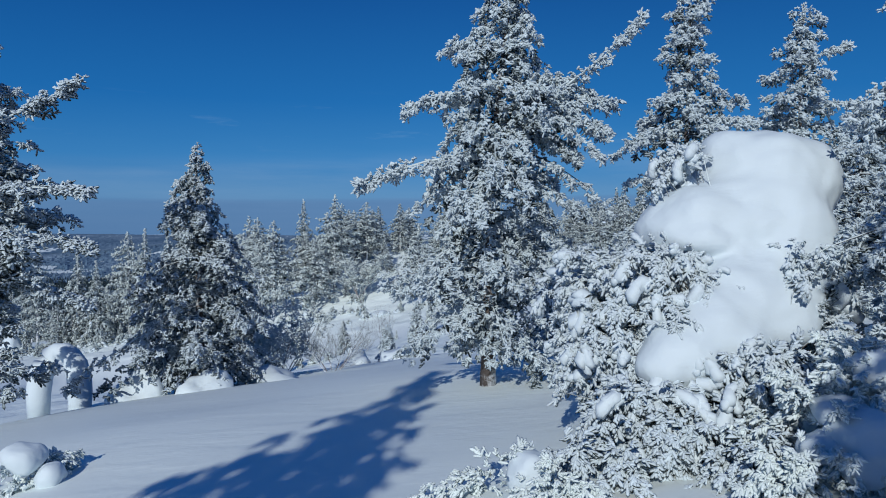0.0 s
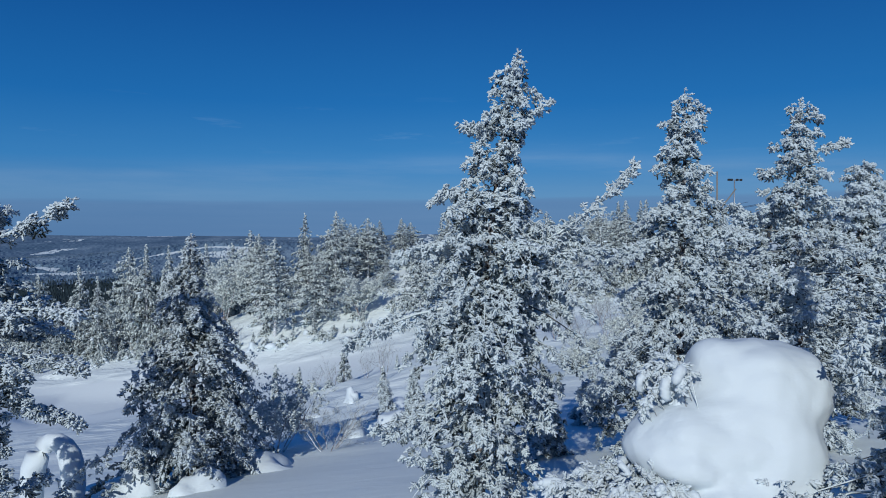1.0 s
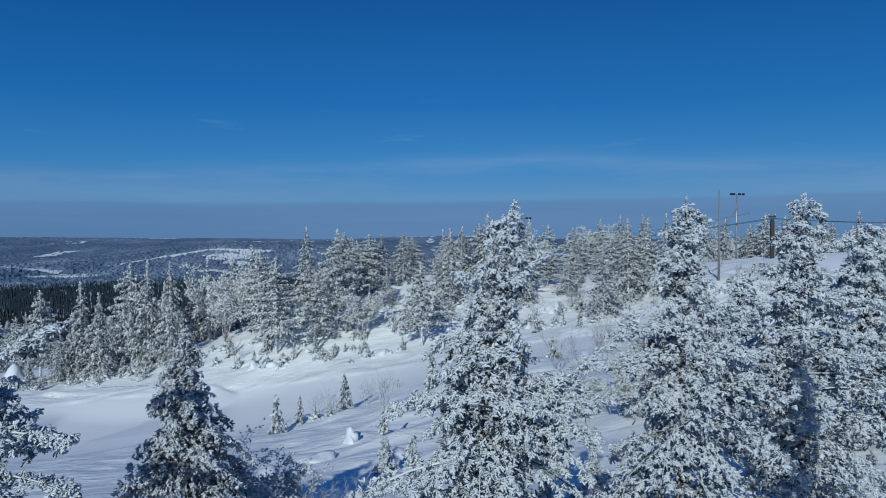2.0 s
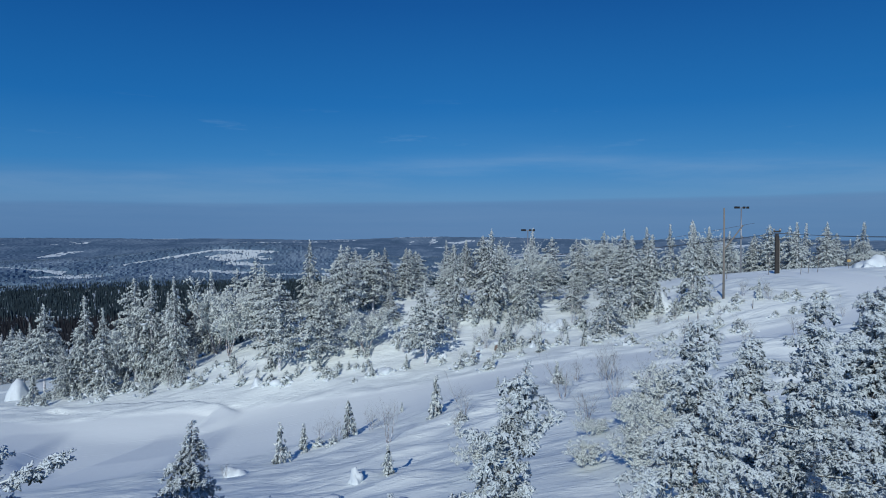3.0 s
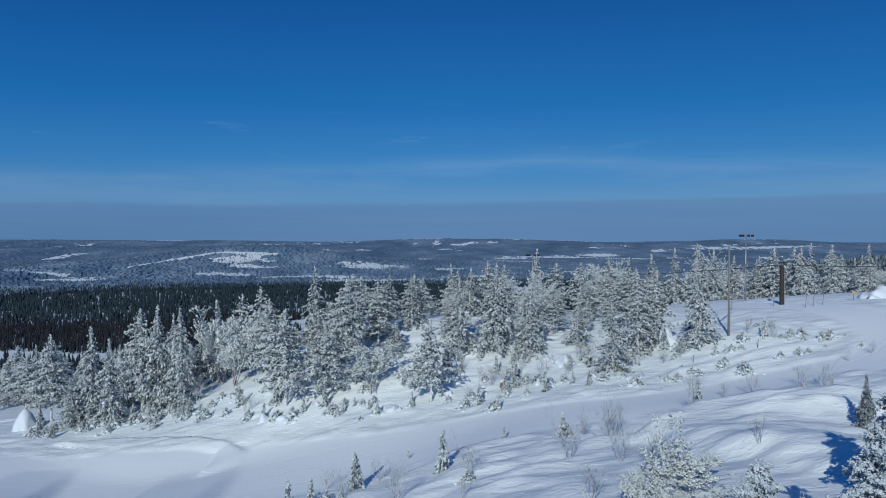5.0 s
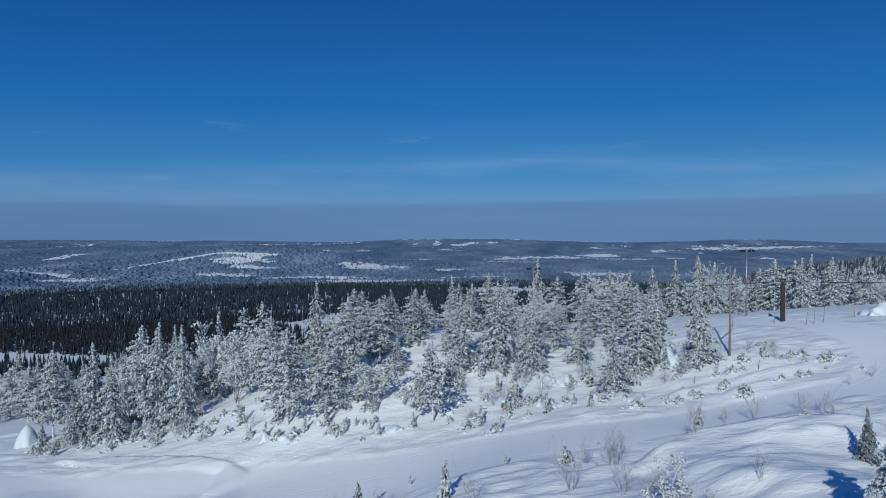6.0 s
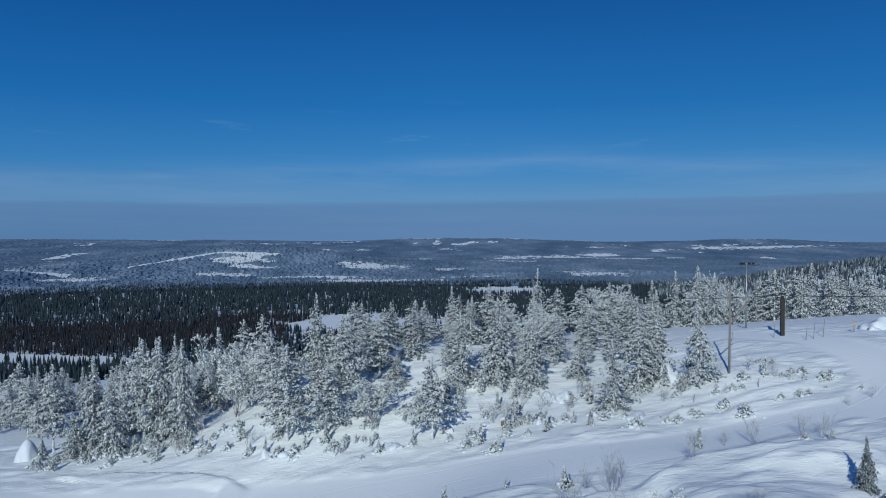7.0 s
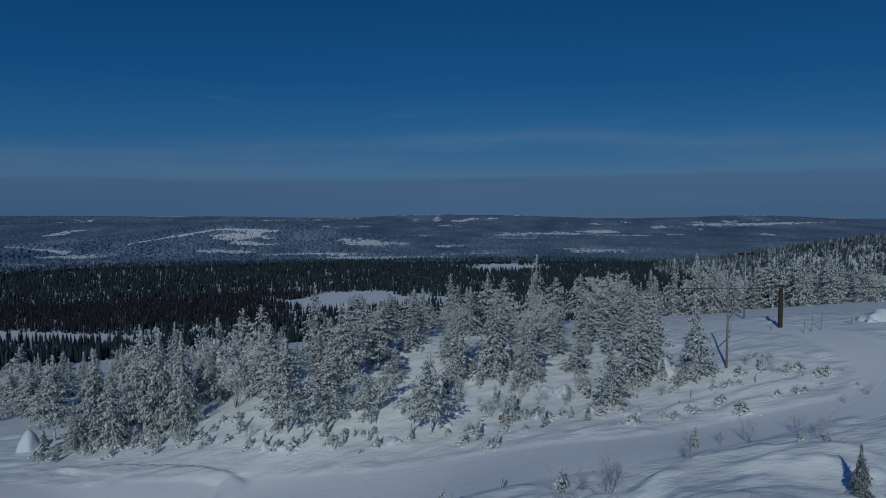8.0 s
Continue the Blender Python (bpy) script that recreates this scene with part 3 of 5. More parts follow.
    for k, template in enumerate(kind):
        for pile, m in ((top, (pick == k) & ~inner), (needles, (pick == k) & inner)):
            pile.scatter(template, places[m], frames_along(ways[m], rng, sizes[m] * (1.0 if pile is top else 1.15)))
    ob = new(name)
    part("trunk", trunk.mesh("trunk", bark or (BARK if fine else BARK_RIMED)), ob, "brown bark streaked with frost")
    tagged(part("branchwork", wood.mesh("branchwork", TWIG_BARE if fine else FROST_TWIG), ob), kind="stuff")
    for arm in long_limbs:
        part("limb", arm.mesh("limb", FROST_TWIG), ob)
    tagged(part("crown", top.mesh("crown", frost or FROST), ob), kind="stuff")
    if loads:
        outer = places[~inner & (places[:, 2] < 0.8 * height)]
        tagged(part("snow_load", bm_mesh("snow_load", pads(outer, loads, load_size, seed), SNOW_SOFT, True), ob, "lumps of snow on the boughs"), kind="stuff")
    tagged(part("inner_crown", needles.mesh("inner_crown", SHADED_NEEDLES), ob, "dark green needles under the frost, darkened also for the crown's inner shade"), kind="stuff")
    return tagged(ob, label, category, group)


def stand(ob, x, y, turn=0.0, sx=1.0, sz=1.0, sink=0.05):
    ob.matrix_basis = pose(x, y, at_ground(x, y, sink), 0, 0, turn)
    ob.scale = (sx, sx, sz)
    return ob


# near trees
stand(conifer("pine_tree", 3, 5.95, 1.5, branches=150, step=0.074, size=0.084, rise=0.12, droop=0.55, hang=0.55, clear=0.08, trunk_r=0.08, lean=0.07,
              shape=((0, 0.40), (0.15, 0.58), (0.25, 0.76), (0.42, 0.70), (0.5, 0.90), (0.57, 0.78), (0.66, 0.58), (0.76, 0.36), (0.9, 0.24), (1.0, 0.13)),
              limbs=((0.58, 4, 1.75, 0.12, -0.52), (0.575, -12, 1.35, 0.06, 0.22), (0.56, 8, 1.15, -0.1, 0.25), (0.58, -2, 1.5, 0.2, 0.12), (0.60, 14, 1.3, 0.3, 0.2), (0.55, 0, 1.0, -0.1, 0.35), (0.62, 2, 0.95, 0.3, 0.1), (0.845, 0, 0.55, 0.5, -0.1), (0.84, 176, 0.55, 0.2, 0.0),
                     (0.49, 190, 1.7, 0.0, 0.25), (0.62, 184, 1.2, 0.1, 0.3)),
              label="tall frosted pine with a bare lower trunk in open snow"), 0.58, 9.0)
# dark needles show, but part of this darkness is its neighbour's shadow, in colour
stand(conifer("spruce_tree", 8, 5.1, 1.75, "spruce", 120, 0.088, 0.102, 0.05, 0.6, 0.7, 0.05, frost=FROST_DARK,
              shape=((0, 0.75), (0.1, 0.9), (0.3, 1.0), (0.45, 0.86), (0.6, 0.62), (0.72, 0.55), (0.85, 0.32), (0.93, 0.12), (1.0, 0.03)),
              dark=0.36, label="dark green spruce half covered in frost, coloured darker for its shaded side"), -4.95, 14.6)
stand(conifer("pine_tree", 12, 6.3, 1.9, "column", 130, 0.115, 0.118, 0.2, 0.25, 0.15, 0.1, frost=FROST_DARK, dark=0.3, shape=((0, 0.42), (0.2, 0.52), (0.4, 0.66), (0.6, 0.66), (0.8, 0.46), (1.0, 0.14)),
              limbs=((0.74, -12, 1.9, 0.35, -0.05), (0.60, -14, 2.0, 0.1, 0.12), (0.5, -5, 1.9, 0.05, 0.2), (0.38, 5, 1.7, 0.0, 0.25)),
              label="dark pine with long spreading frosted limbs"), -7.3, 11.2)
stand(conifer("pine_tree", 17, 6.3, 1.6, "column", 128, 0.088, 0.095, 0.12, 0.45, 0.45, 0.05, trunk_r=0.10,
              shape=((0, 0.75), (0.15, 0.95), (0.35, 1.0), (0.5, 0.86), (0.62, 0.72), (0.72, 0.50), (0.77, 0.30), (0.82, 0.42), (0.92, 0.28), (1.0, 0.12)),
              limbs=((0.62, -20, 1.1, 0.2, 0.3), (0.60, 180, 1.0, 0.1, 0.3)), label="frosted pine with a knobbly narrow top"), 4.1, 12.2)
stand(conifer("pine_tree", 21, 6.6, 1.85, "column", 125, 0.095, 0.100, 0.22, 0.35, 0.35, 0.05, trunk_r=0.10,
              shape=((0, 0.8), (0.2, 1.0), (0.45, 1.0), (0.58, 0.85), (0.66, 0.55), (0.74, 0.42), (0.84, 0.36), (0.92, 0.20), (1.0, 0.12)),
              limbs=((0.83, -5, 0.85, 0.45, 0.1), (0.64, 178, 1.1, 0.35, 0.2), (0.7, -15, 1.3, 0.2, 0.2)), label="broad frosted pine with an open crown"), 6.95, 13.9)
stand(conifer("pine_tree", 25, 5.1, 1.8, "column", 90, 0.15, 0.17, 0.1, 0.4, 0.3, 0.05, label="bushy frosted pine, dark on its lee side"), 9.3, 22.4)
stand(conifer("pine_tree", 29, 6.4, 2.1, "column", 130, 0.13, 0.15, 0.2, 0.35, 0.3, 0.05, label="wide frosted pine beside other pines"), 12.4, 21.3)
stand(conifer("pine_tree", 31, 6.0, 1.95, "column", 120, 0.13, 0.15, 0.2, 0.35, 0.3, 0.05, label="broad frosted pine at the edge of the open snow"), 17.9, 29.2)
stand(conifer("spruce_tree", 33, 4.3, 1.15, "column", 190, 0.070, 0.070, 0.1, 0.45, 0.4, 0.04, label="thickly frosted spruce crowding the snow-laden one"), 3.95, 5.5)
# two spruces outside the view, added only to block sun from their neighbours
stand(conifer("spruce_tree", 35, 6.8, 0.72, "column", 90, 0.16, 0.17, 0.0, 0.5, 0.4, 0.04, fine=False, label="unseen slim frosted spruce added to shade the pines beside it"), 4.6, 6.15)
stand(conifer("spruce_tree", 36, 7.6, 1.3, "column", 110, 0.2, 0.22, 0.1, 0.4, 0.3, 0.05, fine=False, label="unseen frosted spruce added to shade its snow-laden neighbour"), 2.35, -0.35)
# behind the viewpoint, never seen: fills the right part of the snow shadow
stand(conifer("spruce_tree", 34, 4.9, 1.15, "spruce", 70, 0.22, 0.24, 0.1, 0.4, 0.3, 0.05, fine=False, label="unseen young frosted spruce added to widen the shadow on the snow"), -2.75, -2.9)
stand(conifer("spruce_tree", 37, 7.2, 2.3, "spruce", 120, 0.24, 0.26, 0.1, 0.4, 0.3, 0.05, fine=False, label="frosted spruce that throws its shadow on the snow"), -3.7, -3.4)
# also unseen, added to broaden the shadow of the spruce above
stand(conifer("spruce_tree", 38, 5.6, 1.9, "spruce", 80, 0.24, 0.26, 0.1, 0.4, 0.3, 0.05, fine=False, label="unseen lower frosted spruce added to fill out a taller one's shadow"), -3.0, -2.4)
# another one out of view, added to keep sun off the thicket
stand(conifer("spruce_tree", 39, 3.9, 1.1, "spruce", 60, 0.2, 0.22, 0.1, 0.4, 0.3, 0.05, fine=False, label="unseen slim frosted spruce added to shade the thicket beside it"), 0.95, -1.5)
# stands in the pine's shadow; the dark frost puts that shade into its colour
stand(conifer("spruce_tree", 41, 1.6, 0.6, "spruce", 60, 0.08, 0.09, 0.0, 0.5, 0.4, 0.03, frost=FROST_DARK, label="small spruce coloured dark for the shade it stands in"), 2.0, 13.2)
stand(conifer("spruce_tree", 43, 1.7, 0.62, "spruce", 56, 0.10, 0.12, 0.0, 0.6, 0.5, 0.03, label="small spruce bowed with snow"), -0.75, 20.2)
stand(conifer("spruce_tree", 45, 1.3, 0.55, "spruce", 46, 0.10, 0.12, 0.0, 0.6, 0.5, 0.03, label="small round spruce bowed with snow"), -1.85, 24.2)
stand(conifer("spruce_tree", 47, 1.5, 0.6, "spruce", 46, 0.10, 0.12, 0.0, 0.6, 0.5, 0.03, label="small frosted spruce under the pine"), 3.6, 16.8)


# the outer crown takes the dark needle colour too, to look shaded
stand(conifer("spruce_tree", 49, 4.1, 1.5, "spruce", 110, 0.11, 0.15, -0.05, 0.45, 0.4, 0.02, fine=False, frost=SHADED_NEEDLES, dark=0.5, label="lone dark spruce, coloured darker for shade, casting a long blue shadow"), 26.0, 45.6, sz=0.86, sx=0.62)


# ---- birches and bushes ----
def birch(name, seed, height, spread, stems=4, fine=True, rime=0.0, label="", group=""):
    """A leafless birch: thin stems that fork, each twig coated in frost."""
    rng = np.random.default_rng(seed)
    stem, twig, hoar, tips = Pile(), Pile(), Pile(), []

    def grow(p, d, ln, r, depth):
        s = np.linspace(0, 1, 4 if depth == 0 else 3)
        d = d / np.linalg.norm(d)
        side = rng.normal(0, 0.14, 3)
        pts = p + ln * (s[:, None] * d + (s * s)[:, None] * side)
        (stem if depth == 0 else twig).tube(pts, r * (1 - 0.6 * s), 5 if depth == 0 else 3, cap=False)
        if depth > 1:
            tips.append((pts[1], d))
        if depth < 3:
            for k in range(((9, 6, 5) if height < 9 else (10, 7, 4))[depth] if fine else (7, 4, 2)[depth]):
                f = rng.uniform(0.25, 1.0)
                q = np.array([np.interp(f, s, pts[:, c]) for c in range(3)])
                nd = d * 0.75 + rng.normal(0, 0.55, 3) * np.array([1, 1, 0.55]) + np.array([0, 0, 0.22])
                grow(q, nd, ln * rng.uniform(0.34, 0.58), max(r * 0.42, 0.0030 * height / 2.5), depth + 1)
    for k in range(stems):
        a = k * 2.4 + rng.uniform(0, 1)
        d = np.array([math.cos(a) * spread, math.sin(a) * spread, 1.0])
        grow(np.array([math.cos(a) * 0.05, math.sin(a) * 0.05, -0.1]), d, height * rng.uniform(0.55, 0.8), (0.010 if height > 5 else 0.006) * height + 0.003, 0)
    ob = new(name)
    tagged(part("stemwork", stem.mesh("stemwork", BARK_BIRCH), ob), kind="stuff")
    tagged(part("brushwood", twig.mesh("brushwood", FROST_TWIG if rime else TWIG_BARE), ob, "fine twigs white with frost" if rime else "fine bare twigs"), kind="stuff")
    if rime:
        p, d = np.array([t[0] for t in tips]), np.array([t[1] for t in tips])
        m = frames_along(d + rng.normal(0, 0.4, d.shape), rng, rime * rng.uniform(0.6, 1.4, len(p)))
        for k in range(len(CLUMPS_RIDGE)):
            hoar.scatter(CLUMPS_RIDGE[k], p[k::len(CLUMPS_RIDGE)], m[k::len(CLUMPS_RIDGE)])
        tagged(part("hoarfrost", hoar.mesh("hoarfrost", FROST_RIDGE), ob, "feathers of hoar frost"), kind="stuff")
    return tagged(ob, label, "shrub", group)


stand(birch("birch_shrub", 51, 2.0, 0.75, 7, rime=0.05, label="leafless birch thicket furred with frost"), -3.9, 17.2)
stand(birch("birch_shrub", 52, 1.7, 0.9, 6, label="low frosted birch with dark arching twigs"), -2.6, 16.8)
stand(birch("birch_shrub", 53, 2.0, 0.6, 6, rime=0.05, label="leafless birch shrub beside the dark spruce"), -4.9, 18.0)


# ---- snow masses ----
def snow_mass(name, lumps, voxel, label, category="snow", group="", mat=None, melt=14):
    """Soft snow built of rounded lumps (x, y, z, rx, ry, rz), melted into one."""
    bm = bmesh.new()
    for x, y, z, rx, ry, rz in lumps:
        bmesh.ops.create_icosphere(bm, subdivisions=3, radius=1.0, matrix=Matrix.Translation((x, y, z)) @ Matrix.Diagonal((rx, ry, rz, 1)))
    ob = new(name, bm_mesh(name, bm, mat or SNOW_SOFT, True))
    rm = ob.modifiers.new("melt", "REMESH")
    rm.mode, rm.voxel_size, rm.use_smooth_shade = "VOXEL", voxel, True
    sm = ob.modifiers.new("soften", "SMOOTH")
    sm.factor, sm.iterations = 0.5, melt
    if voxel > 0:
        puff = bpy.data.textures.new("wind_shaping", "CLOUDS")
        puff.noise_scale, puff.noise_depth = 0.42 if voxel > 0.035 else 0.2, 2
        d = ob.modifiers.new("wind", "DISPLACE")
        d.texture, d.strength, d.mid_level, d.texture_coords = puff, 0.12 if voxel > 0.035 else 0.10, 0.5, "LOCAL"
    return tagged(ob, label, category, group)


def eye_lump(across, down, far, wide, tall, deep):
    """A rounded lump by its bearing from the first eye (across and down, as slopes), its distance and its half sizes in metres."""
    return (0.03 + across * far, 0.23 + far, 2.083 - down * far, wide, deep, tall)


CAP = [eye_lump(*l) for l in ((0.432, 0.072, 5.84, 0.44, 0.36, 0.46), (0.440, 0.102, 5.68, 0.44, 0.34, 0.42), (0.404, 0.126, 5.56, 0.40, 0.32, 0.40), (0.372, 0.153, 5.40, 0.34, 0.28, 0.34), (0.492, 0.058, 5.95, 0.32, 0.40, 0.42),
                              (0.452, -0.074, 6.35, 0.62, 0.44, 0.55), (0.400, -0.086, 6.35, 0.30, 0.34, 0.42), (0.500, -0.058, 6.30, 0.34, 0.38, 0.46), (0.436, -0.034, 6.25, 0.66, 0.40, 0.55),
                              (0.360, -0.016, 6.15, 0.48, 0.29, 0.50), (0.310, 0.000, 6.10, 0.25, 0.17, 0.36), (0.412, 0.002, 6.10, 0.52, 0.34, 0.50), (0.484, 0.010, 6.05, 0.40, 0.44, 0.48),
                              (0.356, 0.014, 6.00, 0.40, 0.18, 0.42), (0.448, 0.050, 5.95, 0.44, 0.38, 0.46), (0.404, 0.046, 5.95, 0.34, 0.30, 0.38), (0.388, 0.090, 5.75, 0.30, 0.28, 0.36),
                              (0.472, 0.090, 5.80, 0.36, 0.36, 0.42), (0.412, 0.098, 5.70, 0.42, 0.36, 0.40), (0.452, 0.122, 5.60, 0.42, 0.30, 0.38), (0.380, 0.142, 5.45, 0.36, 0.29, 0.36),
                              (0.344, 0.173, 5.30, 0.33, 0.26, 0.32), (0.308, 0.195, 5.22, 0.22, 0.18, 0.25), (0.404, 0.161, 5.35, 0.30, 0.24, 0.30))]
BRUSH = [eye_lump(*l) for l in ((0.308, 0.048, 5.75, 0.30, 0.16, 0.26), (0.360, 0.064, 5.65, 0.24, 0.15, 0.24), (0.220, 0.074, 5.90, 0.32, 0.26, 0.30), (0.292, 0.245, 5.00, 0.34, 0.20, 0.30), (0.244, 0.153, 5.60, 0.30, 0.30, 0.30),
                                (0.225, 0.100, 6.0, 0.32, 0.40, 0.35), (0.270, 0.060, 6.1, 0.30, 0.22, 0.30), (0.335, 0.075, 5.6, 0.34, 0.24, 0.28), (0.300, 0.125, 5.5, 0.34, 0.28, 0.30),
                                (0.215, 0.180, 5.7, 0.28, 0.24, 0.28), (0.290, 0.285, 5.0, 0.42, 0.36, 0.40), (0.370, 0.300, 4.8, 0.45, 0.38, 0.40), (0.450, 0.215, 5.1, 0.40, 0.36, 0.36),
                                (0.525, 0.150, 5.5, 0.32, 0.50, 0.36), (0.435, 0.330, 4.5, 0.38, 0.32, 0.36), (0.250, 0.345, 4.7, 0.36, 0.22, 0.36), (0.185, 0.340, 4.8, 0.22, 0.22, 0.24),
                                (0.345, -0.090, 6.2, 0.20, 0.22, 0.26), (0.500, 0.040, 5.6, 0.18, 0.16, 0.18))]


def brush(pile, lumps, count, size, seed, hang=1.0):
    """Drooping sprays of frosted twigs that grow out of rounded lumps, with gaps between them."""
    rng = np.random.default_rng(seed)
    share = np.array([l[3] * l[4] * l[5] for l in lumps]) ** 0.67
    each = 26
    n = count // each
    l = np.array(lumps)[rng.choice(len(lumps), n, p=share / share.sum())]
    d = rng.normal(size=(n, 3)) * np.array([1, 1, 0.7])
    d /= np.linalg.norm(d, axis=1, keepdims=True)
    root = l[:, :3] + d * rng.uniform(0.25, 0.75, n)[:, None] * l[:, 3:]
    reach = rng.uniform(0.15, 0.36, n)
    s_ = np.tile(np.linspace(0, 1, each), (n, 1)) + rng.uniform(-0.02, 0.02, (n, each))
    drop = np.array([0, 0, -1.0])
    p = root[:, None] + reach[:, None, None] * (s_[..., None] * d[:, None] + (0.75 * hang * s_ ** 2)[..., None] * drop)
    side = rng.normal(0, 1, (n, each, 3)) * (0.055 * (1.15 - s_))[..., None]
    p = p + side
    way = d[:, None] * 0.8 + (1.4 * hang * s_)[..., None] * drop + side * 9 + rng.normal(0, 0.18, (n, each, 3))
    p, way = p.reshape(-1, 3), way.reshape(-1, 3)
    m = frames_along(way, rng, size * rng.uniform(0.6, 1.3, len(p)))
    kind = rng.integers(0, len(CLUMPS_LADEN), len(p))
    for k, template in enumerate(CLUMPS_LADEN):
        pile.scatter(template, p[kind == k], m[kind == k])
    return p, way


def laden_spruce():
    ob = tagged(new("snow_laden_spruce"), "spruce bowed under a huge smooth cap of wind-packed snow", "tree")
    ob.matrix_basis = pose(2.45, 5.7, at_ground(2.45, 5.7, 0.1))
    inv = ob.matrix_basis.inverted()

    def under(child):
        child.parent, child.matrix_parent_inverse = ob, inv
        return child
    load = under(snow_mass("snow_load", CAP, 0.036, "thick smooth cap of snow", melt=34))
    load["category"] = ""
    pile = Pile()
    p, way = brush(pile, [l for l in BRUSH if l[2] > 0.80], 4600, 0.078, 5)
    under(tagged(new("crown", pile.mesh("crown", FROST_WHITE)), kind="stuff"))
    # low, thinly frosted sprays; the dark frost also paints the shade down here
    tangle = Pile()
    brush(tangle, [l for l in BRUSH if l[2] < 1.05], 2600, 0.075, 15)
    under(tagged(new("undergrowth", tangle.mesh("undergrowth", FROST_DARK)), "drooping dark sprays with little frost, darkened also for shade under the cap", kind="stuff"))
    high = p[p[:, 2] > 0.4]
    lie = np.random.default_rng(6).choice(len(high), 340, replace=False)
    dust = Pile()
    m = frames_along(way[p[:, 2] > 0.4][lie], np.random.default_rng(7), np.random.default_rng(8).uniform(0.07, 0.19, 340), 0.25)
    for k, template in enumerate(CLUMPS_SNOW):
        dust.scatter(template, high[lie][k::4] + np.array([0, 0, 0.02]), m[k::4])
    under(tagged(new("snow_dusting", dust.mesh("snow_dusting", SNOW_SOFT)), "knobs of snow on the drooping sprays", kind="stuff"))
    rng = np.random.default_rng(9)
    wood = Pile()
    for k in range(330):
        q = p[rng.integers(len(p))]
        root = np.array([2.45, 5.75, min(q[2] - 0.1, 0.3 + rng.uniform(0, 0.7))])
        s_ = np.linspace(0, 1, 5)[:, None]
        sag = np.array([0, 0, 0.35]) * (s_ * (1 - s_))
        wood.tube(root + (q - root) * s_ + sag + rng.normal(0, 0.03, (5, 3)), 0.014 * (1.15 - s_[:, 0]), 4, cap=False)
    under(tagged(new("branchwork", wood.mesh("branchwork", TWIG_BARE)), kind="stuff"))
    trunk = Pile()
    trunk.tube([(2.5, 5.75, at_ground(2.5, 5.75, 0.2)), (2.5, 5.8, 1.0), (2.6, 6.0, 1.9)], (0.11, 0.09, 0.05), 8)
    under(new("trunk", trunk.mesh("trunk", BARK)))


laden_spruce()


def bent_shrub(name, lumps, loads, count, size, seed, label):
    """A low shrub under snow: frosted twigs with pillows of snow on top."""
    c = np.array(lumps)[:, :2].mean(0)
    ob = tagged(new(name), label, "shrub")
    ob.matrix_basis = pose(c[0], c[1], at_ground(c[0], c[1]))
    inv = ob.matrix_basis.inverted()
    pile = Pile()
    brush(pile, lumps, count, size, seed, 0.4)
    twig = tagged(new("twig_tangle", pile.mesh("twig_tangle", FROST_TWIG)), kind="stuff")
    twig.parent, twig.matrix_parent_inverse = ob, inv
    for l in loads:
        load = snow_mass("snow_pillow", [l], 0.03, "rounded pillow of snow")
        load["category"] = ""
        load.parent, load.matrix_parent_inverse = ob, inv


bent_shrub("snowy_shrub", [eye_lump(0.06, 0.36, 4.6, 0.16, 0.12, 0.18), eye_lump(0.10, 0.375, 4.5, 0.22, 0.12, 0.2), eye_lump(0.16, 0.375, 4.4, 0.2, 0.12, 0.2)],
           [eye_lump(0.125, 0.345, 4.6, 0.18, 0.17, 0.18)], 420, 0.06, 21, "low frosted shrub with one round pillow of snow")
bent_shrub("snowy_shrub", [eye_lump(-0.60, 0.36, 6.0, 0.30, 0.22, 0.3), eye_lump(-0.555, 0.37, 6.0, 0.18, 0.15, 0.2)],
           [eye_lump(-0.60, 0.325, 6.0, 0.20, 0.14, 0.2), eye_lump(-0.560, 0.350, 6.0, 0.13, 0.13, 0.15)], 420, 0.06, 22, "half-buried shrub with two pillows of snow")
bent_shrub("snowy_shrub", [eye_lump(0.56, 0.30, 4.3, 0.42, 0.42, 0.35), eye_lump(0.62, 0.24, 4.4, 0.3, 0.4, 0.3), eye_lump(0.53, 0.37, 4.0, 0.25, 0.2, 0.25)],
           [eye_lump(0.60, 0.305, 4.15, 0.22, 0.24, 0.22), eye_lump(0.555, 0.255, 4.3, 0.16, 0.10, 0.16), eye_lump(0.535, 0.31, 4.2, 0.16, 0.09, 0.16), eye_lump(0.62, 0.20, 4.4, 0.2, 0.16, 0.2)], 1300, 0.06, 23, "spruce thicket loaded with pillows of snow")


def snow_arch():
    x, y = -7.9, 14.7
    z = at_ground(x, y)
    s_ = np.linspace(0, math.pi, 12)
    pts = np.stack([x + 0.42 * np.cos(s_) * (1 + 0.25 * np.sin(s_)), y + 0.1 * np.sin(s_), z - 0.1 + 1.38 * np.sin(s_) ** 0.8], 1)
    p = Pile()
    p.tube(pts, 0.21 + 0.03 * np.sin(s_ * 3), 16)
    ob = new("snow_arch", p.mesh("snow_arch", SNOW_SOFT))
    tagged(ob, "sapling bent into an arch under thick snow", "tree")


snow_arch()


